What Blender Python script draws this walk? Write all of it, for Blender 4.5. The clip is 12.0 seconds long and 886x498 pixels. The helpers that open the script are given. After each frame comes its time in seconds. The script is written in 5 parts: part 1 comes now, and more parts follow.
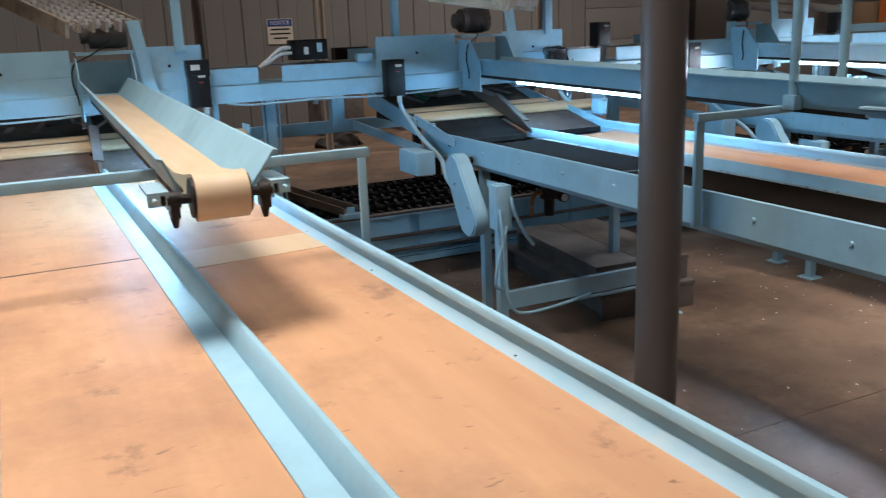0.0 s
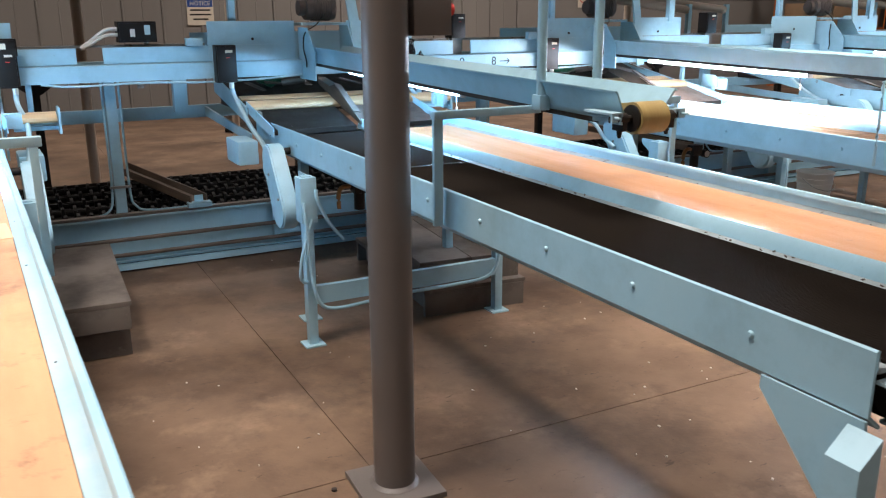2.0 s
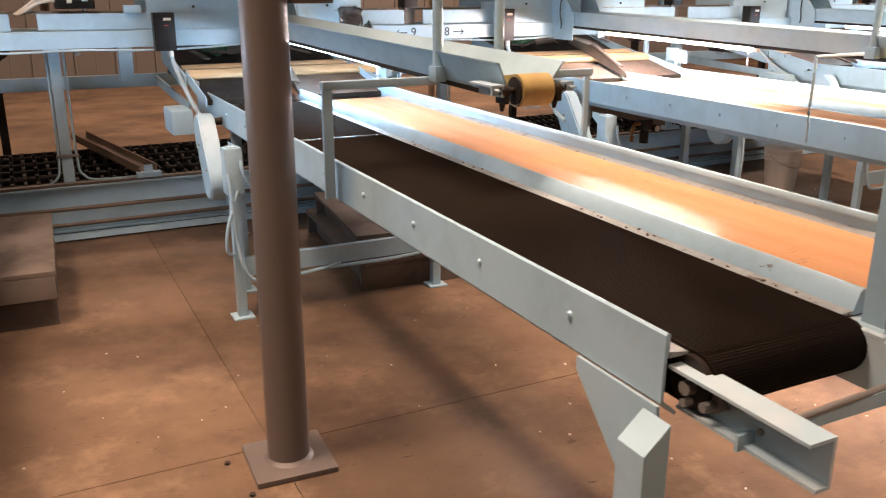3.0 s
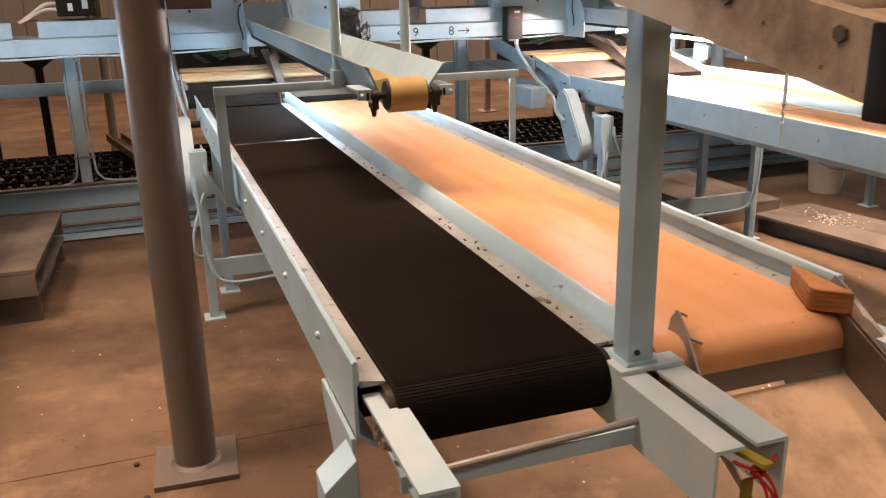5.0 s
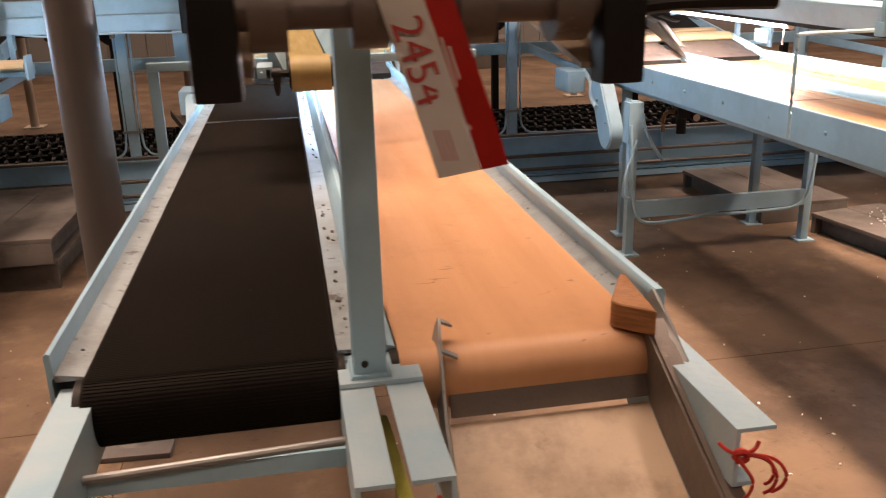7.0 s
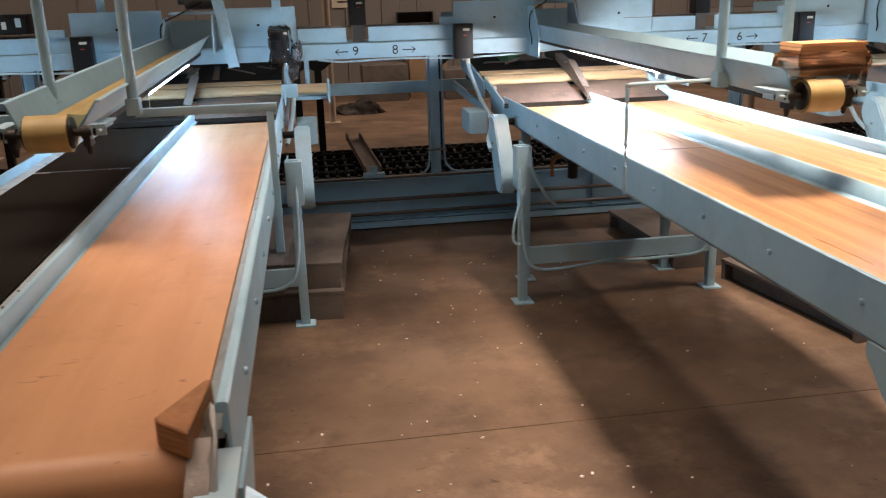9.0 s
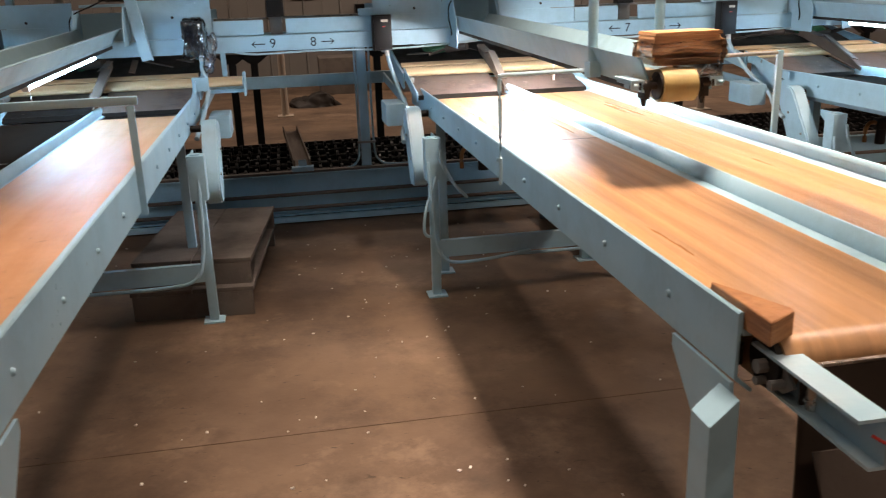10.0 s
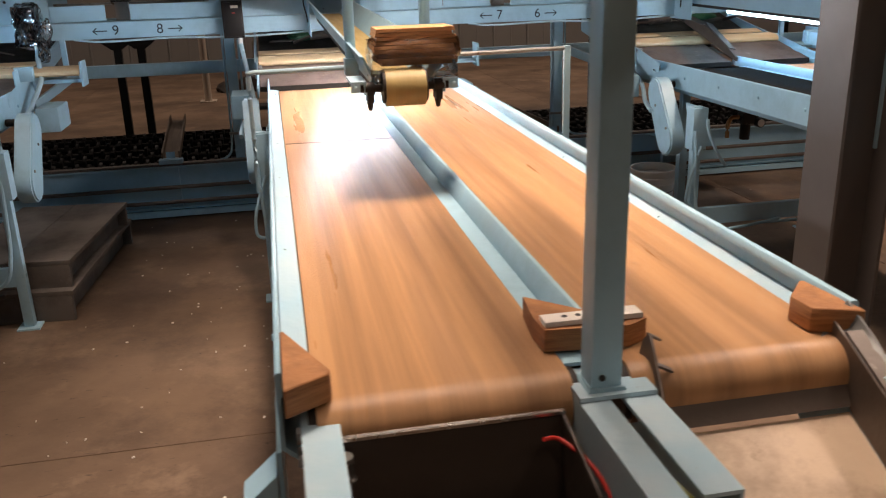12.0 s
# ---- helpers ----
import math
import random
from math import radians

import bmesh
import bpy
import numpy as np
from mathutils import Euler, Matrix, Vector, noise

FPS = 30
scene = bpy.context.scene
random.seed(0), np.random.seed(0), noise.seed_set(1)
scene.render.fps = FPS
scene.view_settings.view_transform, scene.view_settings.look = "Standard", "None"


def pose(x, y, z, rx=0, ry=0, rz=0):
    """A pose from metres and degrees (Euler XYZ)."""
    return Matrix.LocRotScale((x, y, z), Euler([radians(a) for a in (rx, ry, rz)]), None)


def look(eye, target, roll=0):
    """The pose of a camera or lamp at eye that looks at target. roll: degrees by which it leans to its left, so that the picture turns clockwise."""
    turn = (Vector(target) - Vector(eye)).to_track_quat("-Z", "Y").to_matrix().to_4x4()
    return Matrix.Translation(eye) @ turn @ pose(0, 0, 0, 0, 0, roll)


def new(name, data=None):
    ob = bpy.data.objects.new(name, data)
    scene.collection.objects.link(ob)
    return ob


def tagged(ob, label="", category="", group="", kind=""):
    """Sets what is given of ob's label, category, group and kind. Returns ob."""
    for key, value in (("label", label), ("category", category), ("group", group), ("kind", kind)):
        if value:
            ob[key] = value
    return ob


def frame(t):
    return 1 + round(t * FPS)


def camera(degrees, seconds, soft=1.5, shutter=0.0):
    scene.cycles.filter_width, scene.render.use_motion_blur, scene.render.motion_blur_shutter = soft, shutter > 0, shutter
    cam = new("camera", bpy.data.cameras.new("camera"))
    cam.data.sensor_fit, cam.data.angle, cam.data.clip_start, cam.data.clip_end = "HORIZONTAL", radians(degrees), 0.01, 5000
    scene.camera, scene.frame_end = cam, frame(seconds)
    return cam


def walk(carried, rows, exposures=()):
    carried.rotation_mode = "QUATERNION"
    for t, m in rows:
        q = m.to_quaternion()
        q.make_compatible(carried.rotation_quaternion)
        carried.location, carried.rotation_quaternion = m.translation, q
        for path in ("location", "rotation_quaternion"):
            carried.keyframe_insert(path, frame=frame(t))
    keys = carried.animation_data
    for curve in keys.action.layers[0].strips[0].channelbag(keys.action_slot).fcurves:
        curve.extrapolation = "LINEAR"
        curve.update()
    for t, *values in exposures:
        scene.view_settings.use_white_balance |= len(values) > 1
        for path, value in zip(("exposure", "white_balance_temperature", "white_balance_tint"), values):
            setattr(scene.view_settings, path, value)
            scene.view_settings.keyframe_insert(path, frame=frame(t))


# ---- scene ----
cam = camera(55.4, 12.0, soft=1.15, shutter=0.3)
PATH = [
    (0, (0.641, -0.039, 1.569), (1.459, 1.714, 1.06), -2.3),
    (0.5, (0.754, -0.075, 1.554), (1.662, 1.629, 1.031), -2.0),
    (1, (0.954, -0.111, 1.555), (1.897, 1.572, 1.027), -1.3),
    (1.5, (1.138, -0.183, 1.556), (2.084, 1.499, 1.032), -1.1),
    (2, (1.348, -0.312, 1.564), (2.236, 1.397, 1.026), -0.3),
    (2.5, (1.523, -0.402, 1.557), (2.368, 1.313, 0.969), -0.4),
    (3, (1.711, -0.448, 1.556), (2.57, 1.256, 0.956), 0.2),
    (4.8, (2.313, -0.621, 1.565), (2.949, 1.174, 0.953), -1.2),
    (5, (2.366, -0.631, 1.56), (2.99, 1.171, 0.956), -1.3),
    (5.5, (2.512, -0.636, 1.552), (3.103, 1.178, 0.951), -0.9),
    (6, (2.665, -0.612, 1.534), (3.186, 1.218, 0.919), -0.9),
    (6.5, (2.801, -0.612, 1.52), (3.211, 1.245, 0.901), -1.6),
    (7, (2.992, -0.655, 1.519), (3.323, 1.213, 0.886), -1.5),
    (7.2, (3.04, -0.652, 1.536), (3.421, 1.194, 0.866), -0.6),
    (8.8, (3.632, -0.595, 1.566), (3.927, 1.295, 0.983), -1.4),
    (9, (3.712, -0.61, 1.574), (3.999, 1.283, 0.995), -1.7),
    (9.5, (3.909, -0.636, 1.57), (4.205, 1.255, 0.991), -1.5),
    (10, (4.077, -0.644, 1.559), (4.402, 1.237, 0.961), -2.0),
    (10.5, (4.264, -0.586, 1.557), (4.627, 1.288, 0.958), -1.9),
    (11, (4.44, -0.522, 1.556), (4.833, 1.342, 0.948), -2.7),
    (11.5, (4.618, -0.508, 1.552), (5.01, 1.349, 0.921), -3.1),
    (12, (4.839, -0.539, 1.563), (5.194, 1.322, 0.922), -1.7),
]
EXPOSURES = [(0.0, -0.45, 5900, 9), (1.5, -0.16, 5900, 9), (2.5, 0.38, 7400, 20), (3.1, 0.38, 9000, 33), (5.0, 0.20, 9500, 33), (6.5, 0.15, 8600, 29), (9.0, -0.46, 7400, 20), (10.0, -0.50, 7350, 18), (12.0, -0.98, 7300, 19)]
walk(cam, [(t, look(eye, target, roll)) for t, eye, target, roll in PATH], EXPOSURES)
BAY_W, BAY_COL = 150.0, (1.0, 0.89, 0.79)

# ---- world and light ----
world = bpy.data.worlds.new("world")
scene.world = world
world.use_nodes = True
world.node_tree.nodes["Background"].inputs[0].default_value = (0.5, 0.55, 0.62, 1)
world.node_tree.nodes["Background"].inputs[1].default_value = 0.05

P = 2.185          # spacing of the tables
X0 = {"A": 0.395, "B": 2.616, "C": 4.800, "D": 6.985, "E": 9.170, "F": 11.355}
W = 0.948          # table width
CEIL = 5.6


# ---- mesh helpers ----
def box(bm, x0, y0, z0, x1, y1, z1, bev=0.0):
    m = Matrix.Translation(((x0 + x1) / 2, (y0 + y1) / 2, (z0 + z1) / 2)) @ Matrix.Diagonal((abs(x1 - x0), abs(y1 - y0), abs(z1 - z0), 1))
    r = bmesh.ops.create_cube(bm, size=1, matrix=m)
    if bev:
        edges = list({e for v in r["verts"] for e in v.link_edges})
        bmesh.ops.bevel(bm, geom=edges, offset=bev, segments=2, affect="EDGES", profile=0.7)
    return bm


def obox(bm, m, sx, sy, sz, bev=0.0):
    """A box of that size about the pose m."""
    r = bmesh.ops.create_cube(bm, size=1, matrix=m @ Matrix.Diagonal((sx, sy, sz, 1)))
    if bev:
        edges = list({e for v in r["verts"] for e in v.link_edges})
        bmesh.ops.bevel(bm, geom=edges, offset=bev, segments=2, affect="EDGES", profile=0.7)
    return bm


def cyl(bm, a, b, r, seg=16, r2=None):
    a, b = Vector(a), Vector(b)
    q = (b - a).to_track_quat("Z", "Y").to_matrix().to_4x4()
    bmesh.ops.create_cone(bm, cap_ends=True, segments=seg, radius1=r, radius2=r if r2 is None else r2, depth=(b - a).length,
                          matrix=Matrix.Translation((a + b) / 2) @ q)
    return bm


def sweep(bm, pts, r, seg=8):
    """A round tube through smoothed points."""
    pts = [Vector(p) for p in pts]
    fine = []
    for i in range(len(pts) - 1):
        p0, p1, p2, p3 = pts[max(i - 1, 0)], pts[i], pts[i + 1], pts[min(i + 2, len(pts) - 1)]
        for k in range(6):
            t = k / 6
            fine.append(0.5 * (2 * p1 + (p2 - p0) * t + (2 * p0 - 5 * p1 + 4 * p2 - p3) * t * t + (3 * p1 - p0 - 3 * p2 + p3) * t ** 3))
    fine.append(pts[-1])
    rings = []
    for i, p in enumerate(fine):
        d = (fine[min(i + 1, len(fine) - 1)] - fine[max(i - 1, 0)]).normalized()
        m = d.to_track_quat("Z", "Y").to_matrix()
        rings.append([bm.verts.new(p + m @ Vector((r * math.cos(a), r * math.sin(a), 0))) for a in [2 * math.pi * k / seg for k in range(seg)]])
    for a, b in zip(rings, rings[1:]):
        for k in range(seg):
            bm.faces.new((a[k], a[(k + 1) % seg], b[(k + 1) % seg], b[k]))
    bm.faces.new(rings[0][::-1]), bm.faces.new(rings[-1])
    return bm


def prism(bm, poly, a, b, axis="y"):
    """A closed outline pushed along an axis from a to b; the outline lies in the other two axes."""
    def at(p, v):
        return {"x": (v, p[0], p[1]), "y": (p[0], v, p[1]), "z": (p[0], p[1], v)}[axis]
    lo, hi = [bm.verts.new(at(p, a)) for p in poly], [bm.verts.new(at(p, b)) for p in poly]
    n = len(poly)
    for k in range(n):
        bm.faces.new((lo[k], lo[(k + 1) % n], hi[(k + 1) % n], hi[k]))
    bm.faces.new(lo[::-1]), bm.faces.new(hi)
    bmesh.ops.recalc_face_normals(bm, faces=bm.faces)
    return bm


def link(name, bm, mat, parent=None, label="", smooth=True):
    bmesh.ops.recalc_face_normals(bm, faces=bm.faces)
    me = bpy.data.meshes.new(name)
    bm.to_mesh(me)
    bm.free()
    me.materials.append(mat)
    if smooth:
        for p in me.polygons:
            p.use_smooth = True
        me.set_sharp_from_angle(angle=radians(35))
    ob = new(name, me)
    if parent:
        ob.parent = parent
    if label:
        ob["label"] = label
    return ob


def part(name, bm, mat, parent, label=""):
    return link(name, bm, mat, parent, label)


def thing(name, label, category, at=(0, 0, 0), group=""):
    e = new(name)
    e.empty_display_size = 0.1
    e.location = at
    return tagged(e, label, category, group)


def solid(name, bm, mat, label, category, group="", kind="", at=(0, 0, 0)):
    ob = link(name, bm, mat)
    ob.location = at
    return tagged(ob, label, category, group, kind)


def B():
    return bmesh.new()


def letters(text, size, mat, name, parent, m, depth=0.0008):
    cu = bpy.data.curves.new(name, "FONT")
    cu.body, cu.size, cu.extrude, cu.align_x, cu.align_y = text, size, depth, "CENTER", "CENTER"
    tmp = bpy.data.objects.new("tmp", cu)
    me = bpy.data.meshes.new_from_object(tmp)
    bpy.data.objects.remove(tmp)
    bpy.data.curves.remove(cu)
    me.materials.clear()
    me.materials.append(mat)
    ob = new(name, me)
    ob.parent, ob.matrix_local = parent, m
    return ob


# ---- materials ----
def material(name, base, rough=0.5, metal=0.0, second=None, scale=3.0, amount=0.5, stretch=(1, 1, 1), chips=None, chip_level=0.7,
             chip_scale=9.0, bump=0.1, bump_scale=60.0, spec=0.5, random_value=0.0, rough_var=0.12, grain=None, grain_amount=0.3, chip_soft=0.03, chip_mix=1.0, grime=None, grime_amount=0.0, grime_scale=1.3, dash=None, dash_level=0.655):
    mat = bpy.data.materials.new(name)
    mat.use_nodes = True
    nt = mat.node_tree
    bs = nt.nodes["Principled BSDF"]

    def N(kind, **sets):
        n = nt.nodes.new(kind)
        for k, v in sets.items():
            n.inputs[k].default_value = v
        return n

    tc = nt.nodes.new("ShaderNodeTexCoord")
    mp = N("ShaderNodeMapping", Scale=stretch)
    nt.links.new(tc.outputs["Object"], mp.inputs["Vector"])

    def noise_tex(s, detail=6.0, rough_n=0.6, vec=mp):
        n = N("ShaderNodeTexNoise", Scale=s, Detail=detail, Roughness=rough_n)
        nt.links.new(vec.outputs["Vector" if vec is mp else "Object"], n.inputs["Vector"])
        return n

    def ramp(src, lo, hi, a=0.0, b=1.0):
        r = nt.nodes.new("ShaderNodeMapRange")
        r.inputs["From Min"].default_value, r.inputs["From Max"].default_value = lo, hi
        r.inputs["To Min"].default_value, r.inputs["To Max"].default_value = a, b
        nt.links.new(src, r.inputs["Value"])
        return r.outputs["Result"]

    def mix(fac, a, b):
        m = nt.nodes.new("ShaderNodeMix")
        m.data_type = "RGBA"
        nt.links.new(fac, m.inputs["Factor"])
        for sock, v in ((m.inputs["A"], a), (m.inputs["B"], b)):
            if isinstance(v, tuple):
                sock.default_value = (*v, 1)
            else:
                nt.links.new(v, sock)
        return m.outputs["Result"]

    second = second or tuple(c * 0.6 for c in base)
    big = noise_tex(scale)
    col = mix(ramp(big.outputs["Fac"], 0.35, 0.7, 0, amount), base, second)
    fine = noise_tex(bump_scale, 4.0)
    if grain:
        g = N("ShaderNodeMapping", Scale=grain)
        nt.links.new(tc.outputs["Object"], g.inputs["Vector"])
        gn = N("ShaderNodeTexNoise", Scale=1.0, Detail=5.0, Roughness=0.65)
        nt.links.new(g.outputs["Vector"], gn.inputs["Vector"])
        col = mix(ramp(gn.outputs["Fac"], 0.42, 0.68, 0, grain_amount), col, second)
    if chips:
        ch = noise_tex(chip_scale, 8.0, 0.7, tc)
        col = mix(ramp(ch.outputs["Fac"], chip_level, chip_level + chip_soft, 0, chip_mix), col, chips)
    if grime:
        gr = noise_tex(grime_scale, 9.0, 0.72, tc)
        col = mix(ramp(gr.outputs["Fac"], 0.47, 0.70, 0, grime_amount), col, grime)
    if dash:
        dm = N("ShaderNodeMapping", Scale=(16, 46, 16), Rotation=(0, 0, 0.3))
        nt.links.new(tc.outputs["Object"], dm.inputs["Vector"])
        dn = N("ShaderNodeTexNoise", Scale=1.0, Detail=3.0, Roughness=0.5, Distortion=1.2)
        nt.links.new(dm.outputs["Vector"], dn.inputs["Vector"])
        col = mix(ramp(dn.outputs["Fac"], dash_level, dash_level + 0.05, 0, 0.8), col, dash)
    if random_value:
        oi = nt.nodes.new("ShaderNodeObjectInfo")
        hs = nt.nodes.new("ShaderNodeHueSaturation")
        nt.links.new(ramp(oi.outputs["Random"], 0, 1, 1 - random_value, 1 + random_value), hs.inputs["Value"])
        nt.links.new(col, hs.inputs["Color"])
        col = hs.outputs["Color"]
    nt.links.new(col, bs.inputs["Base Color"])
    nt.links.new(ramp(big.outputs["Fac"], 0.3, 0.7, max(rough - rough_var, 0.03), min(rough + rough_var, 1)), bs.inputs["Roughness"])
    bs.inputs["Metallic"].default_value = metal
    bs.inputs["Specular IOR Level"].default_value = spec
    bp = N("ShaderNodeBump", Strength=bump, Distance=0.004)
    nt.links.new(fine.outputs["Fac"], bp.inputs["Height"])
    nt.links.new(bp.outputs["Normal"], bs.inputs["Normal"])
    return mat


def glow(name, colour, strength):
    mat = bpy.data.materials.new(name)
    mat.use_nodes = True
    bs = mat.node_tree.nodes["Principled BSDF"]
    bs.inputs["Base Color"].default_value = (0.9, 0.9, 0.9, 1)
    bs.inputs["Emission Color"].default_value = (*colour, 1)
    bs.inputs["Emission Strength"].default_value = strength
    return mat


BLUE = material("blue_paint", (0.36, 0.565, 0.665), 0.38, second=(0.28, 0.485, 0.595), scale=2.5, amount=0.55, chips=(0.15, 0.13, 0.11), chip_level=0.70,
                chip_scale=14, bump=0.15, bump_scale=35, grime=(0.17, 0.26, 0.30), grime_amount=0.42, grime_scale=2.6)
BLUE_WORN = material("worn_blue_paint", (0.33, 0.52, 0.62), 0.42, second=(0.52, 0.60, 0.62), scale=6, amount=0.7, chips=(0.17, 0.14, 0.11), chip_level=0.66,
                     chip_scale=18, bump=0.2, bump_scale=60)
STRIP = material("dull_bare_edge_strip", (0.35, 0.41, 0.43), 0.45, 0.1, second=(0.27, 0.27, 0.26), scale=7, chips=(0.09, 0.07, 0.055), chip_level=0.60, chip_soft=0.05, chip_scale=22, bump=0.2, grime=(0.13, 0.11, 0.09), grime_amount=0.6, grime_scale=6)
GALV = material("dull_galvanised_steel", (0.30, 0.30, 0.29), 0.42, 0.4, second=(0.17, 0.16, 0.15), scale=8, chips=(0.13, 0.09, 0.06), chip_level=0.62, chip_scale=24)
TAN = material("tan_belt", (0.64, 0.335, 0.175), 0.42, second=(0.54, 0.26, 0.125), scale=1.6, amount=0.6, stretch=(6, 0.5, 1), chips=(0.30, 0.15, 0.08), chip_level=0.72,
               chip_scale=5, bump=0.25, bump_scale=220, grain=(22, 0.7, 1), grain_amount=0.35, grime=(0.30, 0.14, 0.07), grime_amount=0.4, grime_scale=2.0, dash=(0.26, 0.12, 0.06), dash_level=0.70)
TAN_OLD = material("scuffed_tan_belt", (0.62, 0.355, 0.185), 0.5, second=(0.42, 0.21, 0.11), scale=1.4, amount=0.55, stretch=(3.0, 0.7, 1), chips=(0.20, 0.11, 0.07), chip_level=0.60, chip_soft=0.09, chip_mix=0.75, grime=(0.26, 0.14, 0.085), grime_amount=0.6, grime_scale=1.7, dash=(0.20, 0.105, 0.065), dash_level=0.70,
                   chip_scale=5.5, bump=0.25, bump_scale=200, grain=(9, 0.6, 1), grain_amount=0.35)
TAN_STREAK = material("streaked_brown_belt", (0.54, 0.29, 0.135), 0.36, second=(0.25, 0.125, 0.06), scale=1.5, amount=0.55, stretch=(8, 0.4, 1), chips=(0.22, 0.11, 0.06),
                      chip_level=0.66, chip_soft=0.1, chip_mix=0.6, chip_scale=4, bump=0.3, bump_scale=220, grain=(17, 0.30, 1), grain_amount=0.9)
BLACK_BELT = material("black_ribbed_belt", (0.011, 0.0085, 0.007), 0.62, second=(0.017, 0.013, 0.010), scale=3, amount=0.8, stretch=(3, 1, 1), chips=(0.10, 0.085, 0.07), chip_level=0.71,
                      chip_scale=30, bump=0.3, bump_scale=120, spec=0.035)
YELLOW_BELT = material("yellowed_belt", (0.40, 0.29, 0.11), 0.5, second=(0.30, 0.20, 0.075), scale=5, stretch=(8, 0.6, 1), bump=0.2, bump_scale=150)
CREAM_BELT = material("cream_belt", (0.60, 0.45, 0.29), 0.5, second=(0.58, 0.40, 0.22), scale=4, stretch=(4, 0.6, 1), bump=0.2, bump_scale=150)
POLE = material("grey_brown_paint", (0.125, 0.108, 0.098), 0.4, second=(0.10, 0.085, 0.08), scale=3, chips=(0.25, 0.22, 0.2), chip_level=0.77, chip_scale=20, bump=0.08, bump_scale=30)
CONCRETE = material("stained_concrete", (0.195, 0.126, 0.082), 0.5, second=(0.088, 0.056, 0.038), scale=0.9, amount=0.95, chips=(0.28, 0.190, 0.130), chip_level=0.53, chip_soft=0.14, chip_mix=0.7, chip_scale=2.0, spec=0.22, grime=(0.055, 0.036, 0.026), grime_amount=0.9, grime_scale=1.4, dash=(0.05, 0.034, 0.025), dash_level=0.68,
                    bump=0.15, bump_scale=45, random_value=0.06, rough_var=0.15)
BOARD = material("grey_platform_board", (0.15, 0.128, 0.112), 0.6, second=(0.10, 0.085, 0.075), scale=3, chips=(0.22, 0.19, 0.17), chip_level=0.62, chip_soft=0.08, chip_scale=12, bump=0.2, bump_scale=90, spec=0.2, grime=(0.06, 0.05, 0.045), grime_amount=0.7, grime_scale=3)
BLACK = material("black_enamel", (0.011, 0.010, 0.010), 0.4, second=(0.02, 0.017, 0.015), scale=8, spec=0.25)
ROLLER = material("oily_black_roller", (0.007, 0.006, 0.006), 0.45, second=(0.018, 0.014, 0.012), scale=12, spec=0.10)
DARK = material("greasy_dark_steel", (0.022, 0.018, 0.016), 0.5, 0.2, second=(0.04, 0.03, 0.022), scale=9, bump=0.3, spec=0.25)
BROWN_STEEL = material("brown_stained_steel", (0.145, 0.112, 0.092), 0.45, 0.15, second=(0.075, 0.056, 0.045), scale=6, chips=(0.22, 0.18, 0.15), chip_level=0.66, chip_scale=14, bump=0.25, bump_scale=70)
BIN = material("dark_brown_sheet", (0.045, 0.032, 0.025), 0.45, 0.1, second=(0.075, 0.055, 0.043), scale=6, bump=0.2)
RAMP = material("worn_ramp_sheet", (0.11, 0.076, 0.062), 0.5, 0.0, spec=0.2, chips=(0.30, 0.22, 0.18), chip_level=0.62, chip_soft=0.08, chip_scale=11, grime=(0.03, 0.022, 0.018), grime_amount=0.8, grime_scale=5, second=(0.19, 0.14, 0.115), scale=7, amount=0.7, stretch=(2, 1, 1), bump=0.2)
RAMP_BLACK = material("black_ramp_rubber", (0.010, 0.009, 0.008), 0.55, spec=0.12, second=(0.028, 0.024, 0.022), scale=8, bump=0.2, chips=(0.16, 0.14, 0.13), chip_level=0.66, chip_scale=16)
TRAY = material("stained_tray_sheet", (0.60, 0.45, 0.32), 0.45, second=(0.44, 0.31, 0.21), scale=4, amount=0.75, chips=(0.24, 0.16, 0.10), chip_level=0.60, chip_soft=0.12, chip_mix=0.8, chip_scale=12, bump=0.15, grime=(0.20, 0.13, 0.085), grime_amount=0.7, grime_scale=5)
WOOD = material("sawn_softwood", (0.46, 0.20, 0.075), 0.6, second=(0.22, 0.085, 0.03), scale=6, stretch=(1, 1, 9), grain=(14, 14, 160), grain_amount=0.9, bump=0.25, bump_scale=90)
OLD_WOOD = material("weathered_timber", (0.16, 0.11, 0.075), 0.65, second=(0.09, 0.06, 0.045), scale=3, stretch=(12, 1, 12), bump=0.3, bump_scale=80)
SLAT = material("pale_cross_belt", (0.66, 0.47, 0.27), 0.5, second=(0.5, 0.33, 0.18), scale=3, stretch=(0.6, 8, 1), bump=0.15)
WHEEL = material("zinc_skate_wheel", (0.78, 0.72, 0.66), 0.3, 0.1, second=(0.5, 0.42, 0.35), scale=20)
CHROME = material("bright_steel", (0.62, 0.60, 0.57), 0.25, 0.95, second=(0.4, 0.37, 0.33), scale=9)
MESH = material("mill_scaled_chute_steel", (0.55, 0.44, 0.32), 0.45, 0.1, second=(0.38, 0.29, 0.205), grime=(0.11, 0.08, 0.055), grime_amount=0.8, grime_scale=7, scale=7, chips=(0.10, 0.07, 0.05), chip_level=0.66, chip_scale=20, bump=0.2)
HOSE = material("pale_blue_conduit", (0.40, 0.56, 0.62), 0.4, second=(0.34, 0.48, 0.54), scale=6)
RED = material("red_ribbon", (0.55, 0.03, 0.02), 0.5, second=(0.42, 0.02, 0.015), scale=20)
GREEN_STRAP = material("olive_strap", (0.26, 0.24, 0.03), 0.6, second=(0.14, 0.13, 0.03), scale=12, stretch=(5, 1, 1), bump=0.3)
WHITE = material("white_plastic", (0.72, 0.68, 0.62), 0.45, second=(0.6, 0.55, 0.5), scale=5)
INK = material("black_marker", (0.02, 0.025, 0.04), 0.6)
